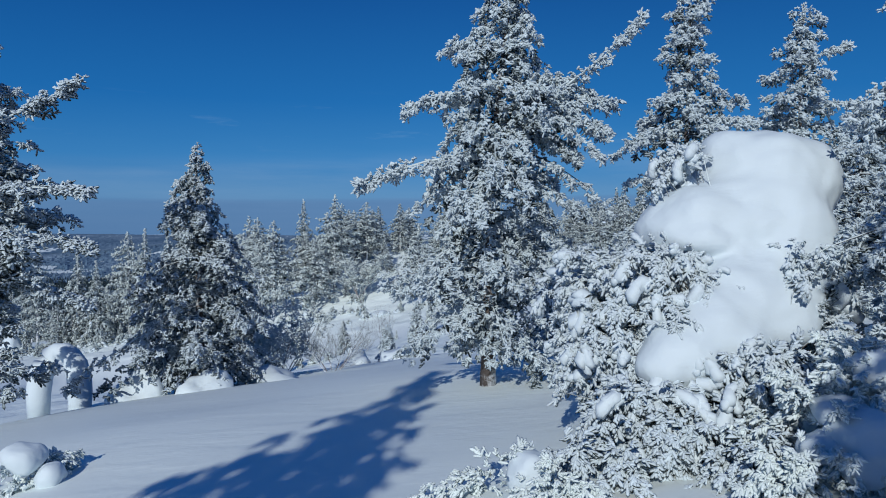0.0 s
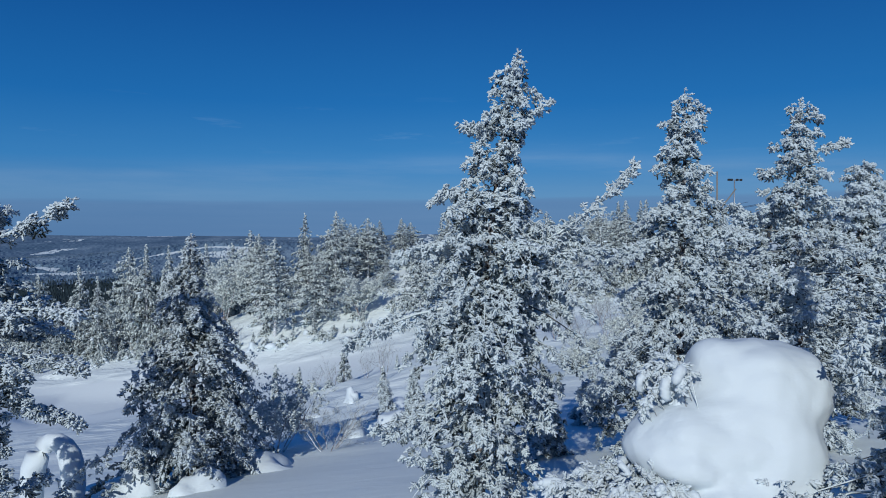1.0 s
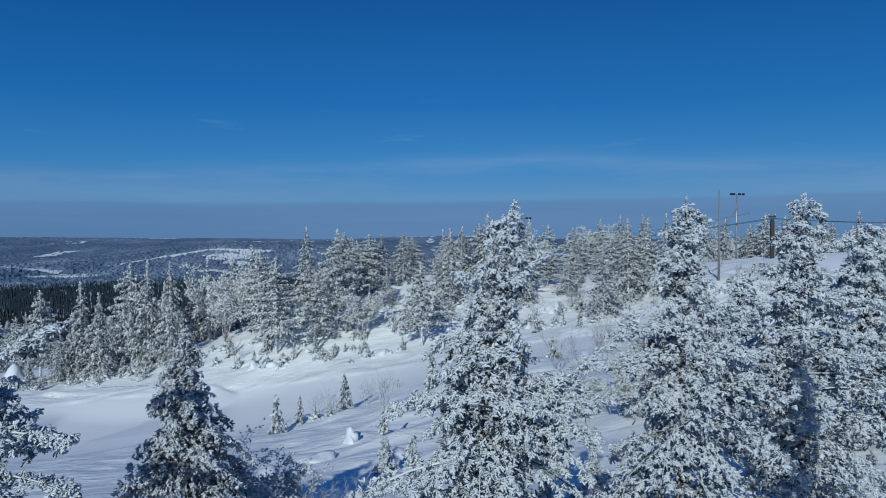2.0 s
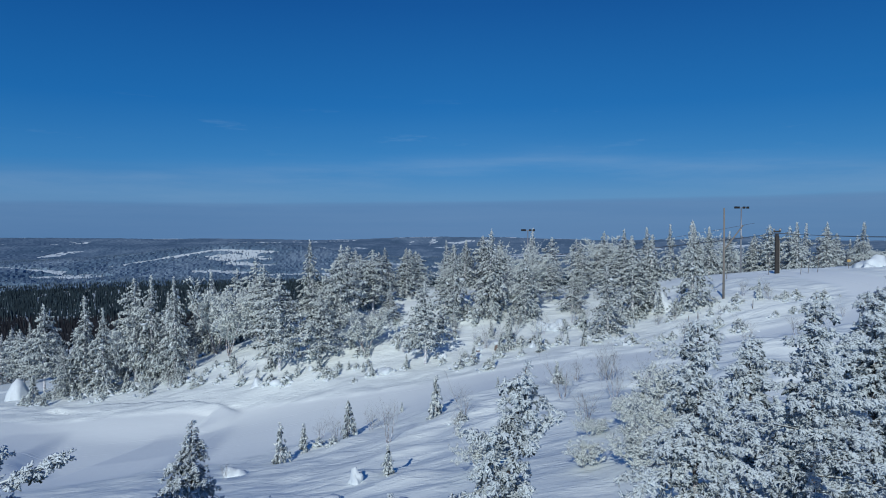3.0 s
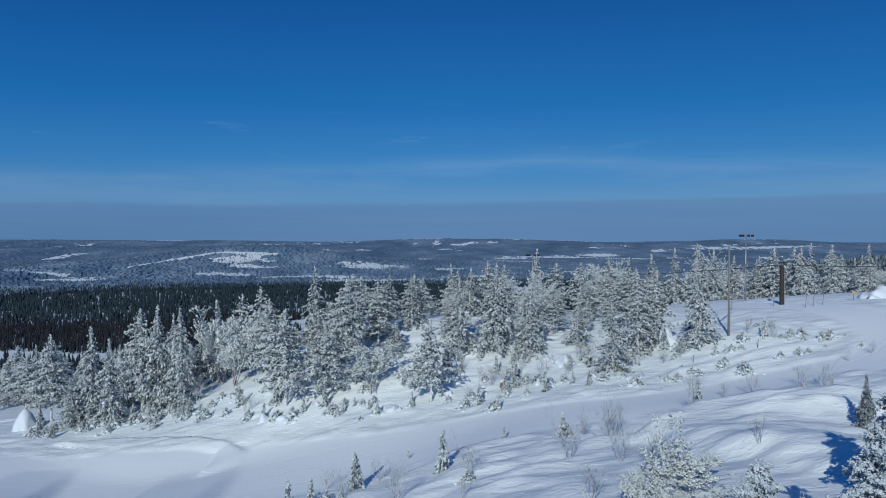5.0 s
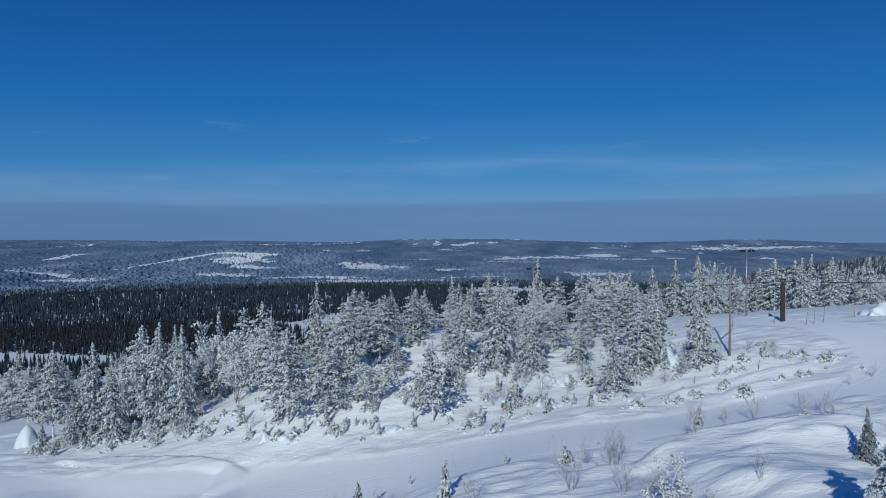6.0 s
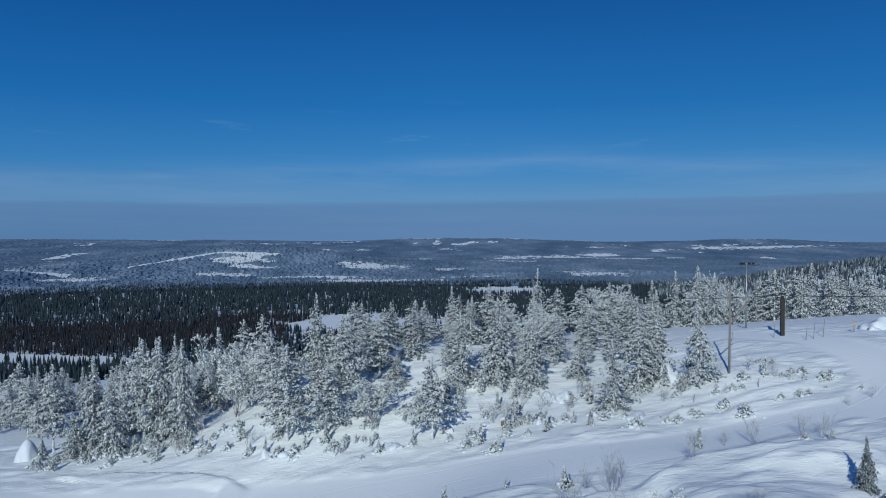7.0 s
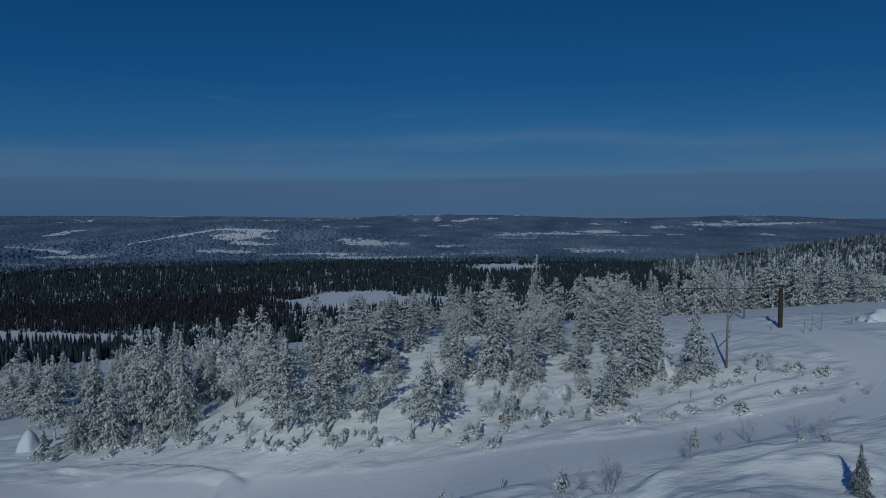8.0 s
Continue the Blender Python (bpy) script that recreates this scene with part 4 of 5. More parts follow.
# ---- the ridge ----
def ridge_kind(kind, k):
    """One tree of a kind, built when it is first planted."""
    wood, low = "frosted trees on the ridge", 0.28
    if kind == "spruce":
        return conifer("spruce_tree", 60 + k, 10.0, 2.9, "spruce", 100, 0.165, 0.22, -0.05, 0.42, 0.45, 0.03, fine=False, frost=FROST_RIDGE, loads=12 + 9 * (k % 3), load_size=0.18, label="frost-covered spruce in the ridge wood", group=wood)
    if kind == "pine":
        return conifer("pine_tree", 70 + k, 10.0, 3.0, "pine", 80, 0.165, 0.22, 0.2, 0.3, 0.25, 0.2, fine=False, frost=FROST_RIDGE, trunk_r=0.14, loads=9, load_size=0.17,
                       label="frost-covered pine with a bare dark trunk on the ridge", group=wood)
    if kind == "spruce_low":
        return conifer("spruce_tree", 160 + k, 10.0, 2.9, "spruce", 80, 0.25, low, -0.05, 0.42, 0.4, 0.03, fine=False, frost=FROST_RIDGE, loads=6, load_size=0.18, label="frosted spruce deep in the wood", group=wood)
    if kind == "pine_low":
        return conifer("pine_tree", 170 + k, 10.0, 3.0, "pine", 64, 0.25, low, 0.2, 0.3, 0.2, 0.15, fine=False, frost=FROST_RIDGE, trunk_r=0.14, label="frosted pine deep in the wood", group=wood)
    if kind == "birch":
        return birch("birch_tree", 80 + k, 10.0, 0.32, 4, rime=0.26, label="leafless birch white with frost on the ridge", group=wood)
    if kind == "thicket":
        return birch("birch_thicket", 110 + k, 2.0, 0.75, 7, rime=0.075, label="bushy birch thicket thick with frost", group="frosted thickets below the pines")
    if kind == "buried":
        return buried_bush(k)
    if kind == "bush":
        return conifer("young_spruce", 90 + k, 2.0, 0.62, "spruce", 30, 0.17, 0.2, 0.0, 0.45, 0.3, 0.03, fine=False, frost=FROST_RIDGE, label="young spruce dusted with snow", group="young spruces along the piste")
    return birch("birch_shrub", 96 + k, 2.5, 0.28, 4, fine=False, label="leafless frosted birch sapling in snow", group="birch saplings along the piste")


KINDS = {}


def buried_bush(k):
    """A bush that bursts out of its own heap of snow."""
    ob = conifer("buried_bush", 120 + k, 1.0, 1.0, "spruce", 22, 0.16, 0.17, 0.1, 0.35, 0.2, 0.1, fine=False, frost=FROST_RIDGE, trunk_r=0.03,
                 label="low spruce bush half buried under lumps of snow", category="bush", group="half-buried bushes on the slope")
    rng = np.random.default_rng(500 + k)
    p = rng.normal(0, 1, (60, 3)) * np.array([0.45, 0.45, 0.12]) + np.array([0, 0, 0.45])
    p[:, 2] -= 0.5 * np.hypot(p[:, 0], p[:, 1])
    tagged(part("snow_load", bm_mesh("snow_load", pads(p, 18, 0.17, 510 + k), SNOW_SOFT, True), ob, "lumps of snow"), kind="stuff")
    return ob

BASE = {"thicket": 2.0, "buried": 1.0, "spruce_low": 10.0, "pine_low": 10.0, "spruce": 10.0, "pine": 10.0, "birch": 10.0, "bush": 2.0, "shrub": 2.5}
COUNT = {"thicket": 2, "buried": 4, "spruce_low": 3, "pine_low": 3, "spruce": 5, "pine": 4, "birch": 2, "bush": 3, "shrub": 3}


def plant(kind, rows, wide=1.0):
    for k, (x, y, tall) in enumerate(rows):
        n = int(abs(x * 7.3 + y * 3.1)) % COUNT[kind]
        sz = tall / BASE[kind]
        turn = (x * 53 + y * 17) % 360
        slim = 0.55 + 0.45 * sz if tall > 4 else sz
        w = wide * slim * (1.03 if tall > 4 else 1.0) * (0.9 + 0.2 * ((x * 1.7 + y) % 1))
        m = pose(x, y, at_ground(x, y, 0.12), 0, 0, turn)
        if (kind, n) in KINDS:
            src = copy_thing(KINDS[kind, n], m)
        else:
            src = KINDS[kind, n] = ridge_kind(kind, n)
            src.matrix_basis = m
        src.scale = (w, w, sz)


# the front of the wood
plant("spruce", ((25.6, 75.6, 9.1), (16.3, 73.9, 7.2), (20.1, 78.6, 9.0), (8.6, 81.5, 8.4), (4.8, 83.7, 10.5), (0.5, 83.6, 8.9), (-46.7, 90.3, 12.5), (-43.4, 88.4, 10.5),
                 (-38.0, 90.2, 13.5), (-34.4, 88.5, 12.5), (-48.1, 88.1, 6.1), (22.4, 79.7, 8.5), (-7.2, 85.2, 4.2)))
plant("pine", ((-2.5, 73.5, 8.6), (-14.4, 78.3, 8.1), (-18.9, 78.9, 11.0), (-12.7, 82.7, 11.2), (-53.1, 92.4, 11.5), (-40.3, 90.7, 13.5), (-22.5, 86.1, 10.5), (-9.5, 88, 8.0)))
plant("birch", ((-31.8, 96.3, 11.4), (-9.2, 78.5, 5.7), (-24.5, 92, 8.5), (24.2, 113, 8.0)))
# deeper in the wood
plant("spruce_low", ((-20.7, 105, 11.2), (-59.6, 133, 13.0), (-36, 108, 10.5), (-55.5, 130, 12.6), (-51, 128, 12.0), (-33.6, 100, 11.5), (2.2, 100.5, 6.5), (-0.6, 122.5, 9.5), (16.1, 140.7, 13.8),
                 (24.6, 100.9, 7.8), (29.2, 106, 8.2), (37.2, 121, 9.7), (42.1, 124.2, 10.8), (42.1, 116.2, 8.2), (45.3, 116.2, 7.3), (70.3, 141.6, 10.8), (84.9, 151.9, 8.5), (-62, 118, 8)))
plant("pine_low", ((-27.5, 100, 11.2), (-33.1, 109.9, 11.6), (-14.5, 100.2, 8.0), (-10.1, 100.3, 6.0), (-6.3, 110.4, 7.0), (4.9, 105.6, 7.4), (8.1, 115.6, 8.0), (15.7, 110.7, 7.6), (21.4, 120.8, 8.2),
               (56.4, 126.4, 9.2), (62, 131, 9.0), (68.9, 131.6, 8.5), (88.5, 151.9, 8.1), (73.7, 136.7, 7.8), (55.9, 131.4, 8.2), (-70, 120, 9), (-78, 128, 9), (-66, 108, 8.5), (79, 150, 9.5), (-103, 165, 12.7)))
plant("birch", ((-28.1, 90.2, 8), (25, 118, 9.0), (50, 128, 7), (-46, 100, 8), (12, 96, 6.0), (-88, 140, 9)))


def fill_wood():
    """The rest of the wood, between and behind the trees of its edge."""
    rng = np.random.default_rng(77)
    edge_x = (-120, -41, -34, -30, -13, -7, 0, 9, 20, 23, 27, 40, 100)
    edge_y = (120, 89, 92, 96, 84, 86, 85, 83, 81, 84, 112, 116, 128)
    taken, rows = [], {"spruce_low": [], "pine_low": [], "birch": []}
    for count, left, right, lo_add, hi_add, gap, lo_h, hi_h in ((46, -45, 26, 0.5, 22, 3.4, 3.6, 6.8), (26, 26, 100, 0.5, 30, 3.4, 6.0, 9.0), (46, -125, -38, 0.5, 75, 3.6, 6.0, 10.5), (16, -60, 60, 18, 75, 4.0, 6.0, 9.0)):
        done = 0
        while done < count:
            x = rng.uniform(left, right)
            y = np.interp(x, edge_x, edge_y) + rng.uniform(lo_add, hi_add)
            if abs(x) > 0.68 * y or any((x - a) ** 2 + (y - b) ** 2 < gap * gap for a, b in taken):
                continue
            taken.append((x, y))
            done += 1
            kind = rng.choice(list(rows), p=(0.52, 0.38, 0.10))
            rows[kind].append((round(x, 1), round(float(y), 1), rng.uniform(lo_h, hi_h)))
    for kind, r in rows.items():
        plant(kind, r)


fill_wood()
# young trees and saplings between the piste and the near pines
plant("bush", ((-11.1, 47.0, 2.8), (-10.0, 49.1, 2.1), (-7.3, 51.8, 2.9), (-3.8, 57.5, 0.9), (-0.9, 50.0, 2.9), (3.8, 55.5, 1.0), (8.0, 53.1, 2.0), (20.0, 58.9, 1.9), (8.9, 70.4, 2.5), (11.8, 71.4, 1.4),
               (13.2, 70.3, 1.8), (2.4, 70.4, 2.2), (4.1, 67.2, 1.6), (-11.8, 74.4, 1.5), (-16.4, 76.6, 1.8), (-2.9, 34.9, 1.6), (31.7, 73.5, 2.2), (-50.0, 84.0, 1.7), (-21.1, 77.9, 1.8), (-35.9, 84.7, 1.7)), 0.8)
plant("bush", ((-42.2, 86.3, 1.5), (-48.4, 84.1, 1.8), (-8.0, 72.7, 1.4), (22.7, 77.2, 2.2), (28.9, 55.2, 1.1), (-28.7, 81.8, 1.5), (-14, 84, 2.0), (-4.5, 80.2, 2.0)), 0.9)
plant("shrub", ((-3.8, 44.8, 3.4), (1.0, 46.9, 2.6), (-7.8, 50.1, 2.4), (9.2, 52.3, 2.6), (11.2, 51.5, 3.5), (11.8, 52.3, 3.2), (22.0, 58.7, 1.9), (24.0, 57.6, 2.8), (23.3, 74.0, 2.0), (5.3, 75.4, 3.0),
                (-9.8, 54.5, 2.0), (-5.8, 53.0, 2.2), (17.5, 52.8, 3.0), (27.8, 57.7, 2.4), (28.7, 56.0, 2.6), (30.9, 75.4, 2.2), (33.1, 74.9, 2.0), (0.5, 42.5, 1.8), (-12.8, 40.9, 1.4), (10.2, 44.3, 3.1), (11.2, 40.6, 3.3), (7.4, 46.4, 3.1), (17.0, 40.3, 2.2), (7, 36.8, 2.6), (13.6, 38.7, 1.6)))
plant("thicket", ((11.3, 35.5, 3.0), (8.8, 33.4, 2.2), (6.8, 33.9, 1.2), (10.1, 32.5, 1.2), (11.7, 30.8, 1.6), (9.3, 35.3, 2.2), (7.1, 26.6, 1.8), (8.1, 27, 2.1), (10, 28.3, 2.1), (1.5, 30.8, 1.9), (5.4, 28.4, 1.4), (12.2, 27.0, 1.8)))


# ---- mounds, rocks ----
def mound(seed):
    rng = np.random.default_rng(seed)
    bm = bmesh.new()
    bmesh.ops.create_icosphere(bm, subdivisions=3, radius=1.0)
    for v in bm.verts:
        n = noise.noise(v.co * 1.3 + Vector((seed * 7.1, 0, 0)))
        v.co *= 1 + 0.55 * n + 0.2 * noise.noise(v.co * 3.1 + Vector((0, seed * 3.3, 0)))
        if v.co.z < 0:
            v.co.z *= 0.4
    return tagged(new("snow_mound", bm_mesh("snow_mound", bm, SNOW_SOFT, True)), "rounded mound of snow over a buried shrub", "snow", "snow mounds on the slope")


MOUNDS, SEEN = [mound(k) for k in range(4)], set()


def heap(rows):
    for x, y, r, hgt in rows:
        n = int(abs(x * 13 + y * 7)) % 4
        m = pose(x, y, at_ground(x, y, 0.30 * hgt), 0, 0, (x * 71 + y * 13) % 360)
        ob = MOUNDS[n]
        if n in SEEN:
            ob = copy_thing(ob, m)
        else:
            SEEN.add(n)
            ob.matrix_basis = m
        ob.scale = (r * 0.8, r * 0.6, hgt)


heap(((-4.4, 34.1, 0.55, 0.8), (-5.2, 31, 1.2, 0.4), (18.1, 71.1, 1.6, 0.6), (12, 78.3, 1.5, 1.3), (10.5, 78.7, 1.3, 1.2), (-20.9, 77.3, 1.0, 0.9), (9.7, 52.1, 1.6, 0.6), 
      (-13.1, 43.7, 0.9, 0.8), (23.2, 78.3, 1.7, 2.2), (-7.2, 84.6, 1.3, 1.0), (-1.5, 27, 1.2, 0.6), (-6.5, 27, 1.0, 0.7)))
heap(((-4.5, 13.4, 0.6, 0.5), (-5.9, 13.9, 0.8, 0.8), (-2.3, 18.8, 0.8, 0.5), (-3.6, 15.2, 0.9, 0.4), (-1.2, 21.5, 0.9, 0.6), (6.2, 20.5, 0.7, 0.6), (2.4, 24.0, 1.1, 0.6)))
plant("buried", ((17.3, 68.0, 1.2), (21.1, 67.9, 0.9), (23.2, 68.2, 0.9), (25.9, 69.1, 1.2), (26.8, 66.3, 1.2), (29.6, 73.8, 1.1), (34.6, 74.0, 0.8), (35.7, 73.9, 1.0), (36.3, 71.0, 1.0), (32.7, 68.2, 0.8), (33.6, 68.2, 0.7),
                 (2.2, 84.1, 1.6), (-28.7, 81.8, 1.1), (-17.5, 76.0, 1.3), (-9.6, 71.7, 0.6), (-23.1, 78.8, 1.1), (-8.0, 72.7, 1.1), (3.7, 67.5, 1.1), (-30.3, 83.7, 1.2), (-44.5, 86.9, 1.4), (-49.4, 84.6, 1.3), (-33.3, 85.3, 1.1)))
plant("buried", ((-26.3, 81.1, 1.0), (-13.1, 75.2, 1.1), (-19.3, 76.6, 1.1), (5.0, 70.8, 1.0), (7.0, 69.8, 0.8), (11.1, 72.4, 1.0), (14.7, 71.3, 1.0), (1.0, 70.1, 1.1), (-4.5, 73.0, 0.9), (27.9, 72.1, 0.8), (37.2, 71.3, 0.9), (33.8, 72.6, 0.8),
                 (-9.1, 49.8, 0.8), (-7.9, 48.9, 0.7), (0.8, 45.9, 0.9), (8.4, 54.2, 1.0), (27.4, 56.2, 0.7), (29.0, 55.2, 0.7), (-38.6, 86.1, 1.2), (-41.5, 86.3, 1.2), (-51.7, 85.6, 1.2), (12.4, 77.4, 1.2), (-15.6, 80.3, 1.2), (-6.0, 79.7, 1.0)))
plant("bush", ((-45.6, 87.7, 2.6), (-39.8, 87.1, 2.4), (-31.8, 84.5, 2.2), (-25.1, 82.4, 2.4), (-20.2, 80.2, 2.2), (6.6, 79.6, 2.4), (2.8, 81.6, 2.6), (14.3, 76.3, 2.4), (18.5, 77.0, 2.6), (23.7, 75.0, 2.0), (-1, 80.5, 2.6), (-11.0, 80.2, 2.2), (10, 83, 3), (-52.4, 88.6, 3)), 0.9)
plant("shrub", ((-23.6, 80.0, 3.2), (-18.1, 81.3, 3.6), (9, 76.2, 2.4), (7.2, 77.8, 2.8), (13.6, 79, 3.0), (-5.0, 77.3, 2.6), (21.3, 73.5, 2.2), (32.6, 73, 1.8), (-32.2, 88.5, 4), (0.5, 78.6, 3.0), (27.1, 71.6, 1.4), (37.4, 64.6, 1.6), (34.9, 63.7, 1.4)))


def edge_clutter():
    """Low bushes and lumps of snow along the front of the wood and over the open slope."""
    rng = np.random.default_rng(88)
    line_x, line_y = (-52, -40, -30, -22, -15, -8, 0, 6, 12, 18, 25), (85.5, 84.2, 82, 78, 75.6, 73.4, 72.4, 72.2, 72, 72.4, 75)
    bush, lump, young, twig = [], [], [], []
    for k in range(96):
        x = rng.uniform(-51, 25)
        y = float(np.interp(x, line_x, line_y)) + rng.uniform(-0.8, 6.5)
        kind = rng.uniform()
        if kind < 0.46:
            bush.append((round(x, 1), round(y, 1), rng.uniform(0.6, 1.3)))
        elif kind < 0.66:
            lump.append((round(x, 1), round(y, 1), rng.uniform(0.5, 1.1), rng.uniform(0.4, 0.9)))
        elif kind < 0.86:
            young.append((round(x, 1), round(y, 1), rng.uniform(1.0, 2.6)))
        else:
            twig.append((round(x, 1), round(y, 1), rng.uniform(1.4, 3.2)))
    for k in range(26):
        bush.append((round(rng.uniform(16, 39), 1), round(rng.uniform(67, 80), 1), rng.uniform(0.35, 0.75)))
    plant("buried", bush)
    heap(lump)
    plant("bush", young, 0.85)
    plant("shrub", twig)


edge_clutter()


def snow_cone(x, y, r, tall):
    """A young spruce wholly buried in a pointed cone of snow."""
    bm = bmesh.new()
    bmesh.ops.create_icosphere(bm, subdivisions=3, radius=1.0)
    for v in bm.verts:
        up = max(0.0, v.co.z)
        slim = (1 - up) ** 0.7 * 0.8 + 0.2
        n = 1 + 0.22 * noise.noise(v.co * 2.0)
        flat = max(1e-6, math.hypot(v.co.x, v.co.y))
        v.co = Vector((v.co.x / flat * r * slim * n * min(1, flat * 1.6), v.co.y / flat * r * slim * n * min(1, flat * 1.6), tall * up - 0.2 * (v.co.z < 0)))
    ob = tagged(new("snow_cone", bm_mesh("snow_cone", bm, SNOW_SOFT, True)), "tall pointed cone of snow over a young spruce", "snow")
    ob.matrix_basis = pose(x, y, at_ground(x, y, 0.1))


snow_cone(-54.8, 89.5, 1.5, 2.7)


def boulder(x, y, r, hgt, turn):
    ob = tagged(new("boulder"), "grey-brown boulder with a slab of snow on top", "rock")
    ob.matrix_basis = pose(x, y, at_ground(x, y, 0.15), 0, 0, turn)
    for name, mat, k, lift in (("stone", STONE, 1.0, 0.0), ("snow_slab", SNOW_SOFT, 1.06, hgt * 0.62)):
        bm = bmesh.new()
        bmesh.ops.create_icosphere(bm, subdivisions=3, radius=1.0)
        for v in bm.verts:
            n = noise.noise(v.co * 1.6 + Vector((x, y, 0)))
            v.co *= 1 + 0.25 * n
            v.co = Vector((v.co.x * r * k, v.co.y * r * 0.6 * k, (v.co.z if name == "stone" else v.co.z * 0.55) * hgt + lift))
        part(name, bm_mesh(name, bm, mat, True), ob, "thick slab of snow" if name != "stone" else "")


heap(((54.2, 91.5, 2.6, 1.7), (52.6, 90.4, 1.2, 0.7)))
plant("buried", ((53.0, 90.6, 0.9), (55.6, 90.0, 1.2)))
boulder(5.9, 74.2, 1.35, 0.75, 20)
boulder(2.7, 72.6, 0.6, 0.5, 0)
boulder(3.1, 74.4, 0.5, 0.35, 60)


# ---- the lift and its poles ----
def tube_mesh(name, pts, radii, mat, sides=8):
    p = Pile()
    p.tube(pts, radii, sides)
    return p.mesh(name, mat)


def light_mast(x, y, tall):
    ob = tagged(new("floodlight_mast"), "slim grey mast with floodlights on a crossbar", "mast")
    ob.matrix_basis = pose(x, y, at_ground(x, y, 0.1), 0, 0, 12)
    part("pole", tube_mesh("pole", [(0, 0, 0), (0, 0, tall * 0.5), (0, 0, tall)], (0.13, 0.10, 0.07), STEEL), ob)
    part("crossbar", bm_mesh("crossbar", box_bm(0, 0, tall, 2.2, 0.10, 0.10, 0.01), STEEL), ob)
    for dx in (-0.95, -0.55, 0.35, 0.95):
        head = part("floodlight", bm_mesh("floodlight", box_bm(dx, -0.12, tall + 0.02, 0.36, 0.22, 0.30, 0.03), DARK_STEEL), ob)
        part("bracket", bm_mesh("bracket", box_bm(dx, 0.02, tall + 0.0, 0.06, 0.14, 0.16, 0.0), STEEL), head)
    part("ladder_box", bm_mesh("ladder_box", box_bm(0.06, -0.12, tall * 0.55, 0.3, 0.2, 0.45, 0.02), STEEL), ob)


def wooden_pole(x, y, tall):
    ob = tagged(new("utility_pole"), "tall bare wooden pole with a slanting strut", "pole")
    ob.matrix_basis = pose(x, y, at_ground(x, y, 0.1))
    part("pole", tube_mesh("pole", [(0, 0, 0), (0.03, 0, tall * 0.5), (0.0, 0, tall)], (0.13, 0.11, 0.08), POLE_WOOD), ob)
    part("strut", tube_mesh("strut", [(0.1, 0, tall * 0.55), (2.15, 0.4, tall * 0.55 + 2.5)], (0.08, 0.07), POLE_WOOD), ob)


def lift_tower(x, y, tall):
    ob = tagged(new("lift_tower"), "stout dark brown lift tower dusted with snow", "tower")
    ob.matrix_basis = pose(x, y, at_ground(x, y, 0.1), 0, 0, -15)
    part("column", bm_mesh("column", box_bm(0, 0, tall * 0.46, 0.48, 0.48, tall * 0.92, 0.05), DARK_STEEL), ob)
    part("edge_strip", bm_mesh("edge_strip", box_bm(0.275, -0.08, tall * 0.42, 0.07, 0.26, tall * 0.8, 0.01), POLE_WOOD), ob)
    part("neck", bm_mesh("neck", box_bm(0, 0, tall * 0.95, 0.36, 0.36, 0.30, 0.03), DARK_STEEL), ob)
    arm = part("head", bm_mesh("head", box_bm(0, 0, tall + 0.10, 0.80, 0.42, 0.22, 0.04), DARK_STEEL), ob)
    for dx in (-0.36, 0.36):
        part("sheave", tube_mesh("sheave", [(dx, -0.06, tall + 0.34), (dx, 0.06, tall + 0.34)], (0.16, 0.16), STEEL, 12), arm)
    for dz in (0.28, 0.6, 0.8):
        part("band", bm_mesh("band", box_bm(0, 0, tall * dz, 0.52, 0.52, 0.05, 0.01), DARK_STEEL), ob)


def cable(points, sag):
    p0, p1 = np.array(points[0], float), np.array(points[1], float)
    s_ = np.linspace(0, 1, 24)[:, None]
    pts = p0 + (p1 - p0) * s_ - np.array([0, 0, sag * 4]) * s_ * (1 - s_)
    tagged(new("cable", tube_mesh("cable", pts, np.full(24, 0.028), CABLE, 5)), "thin dark cable strung between lift towers", "cable", "cables of the lift")


light_mast(41.1, 101.2, 9.35)
light_mast(12.3, 113.0, 8.2 - at_ground(12.3, 113.0))
wooden_pole(28.8, 75.4, 9.6)
lift_tower(41.4, 90.8, 5.3)
cable(((41.0, 90.7, 7.6), (11.2, 150.4, 3.0)), 0.8)
cable(((41.8, 90.9, 7.6), (11.9, 150.4, 3.0)), 0.8)
cable(((41.0, 90.7, 7.6), (72, 100, 7.4)), 0.3)
cable(((41.8, 90.9, 7.6), (72.5, 100.3, 7.2)), 0.3)
cable(((58.1, 136.4, 9.6), (11.2, 150.4, 1.8)), 0.5)


def marker(x, y, tall):
    p = tube_mesh("marker_pole", [(0, 0, -0.1), (0, 0, tall)], (0.035, 0.03), POLE_WOOD, 6)
    ob = tagged(new("marker_pole", p), "thin wooden marker pole in the snow", "pole", "marker poles")
    ob.matrix_basis = pose(x, y, at_ground(x, y), 0, 4, 0)


for row in ((34.8, 90.1, 1.2), (40.0, 90.0, 1.7), (43.2, 86.5, 2.0), (42.2, 86.3, 1.5), (44.6, 87.0, 2.2), (23.8, 71.5, 0.8), (30.2, 71.5, 0.9)):
    marker(*row)


def yellow_sign(x, y):
    ob = tagged(new("trail_sign"), "small yellow board on a post", "sign")
    ob.matrix_basis = pose(x, y, at_ground(x, y, 0.05), 0, 0, 10)
    part("post", tube_mesh("post", [(0, 0, 0), (0, 0, 1.3)], (0.04, 0.04), POLE_WOOD, 6), ob)
    part("board", bm_mesh("board", box_bm(0, -0.05, 1.05, 0.46, 0.04, 0.30, 0.01), YELLOW), ob, "yellow board")


yellow_sign(49.7, 89.5)


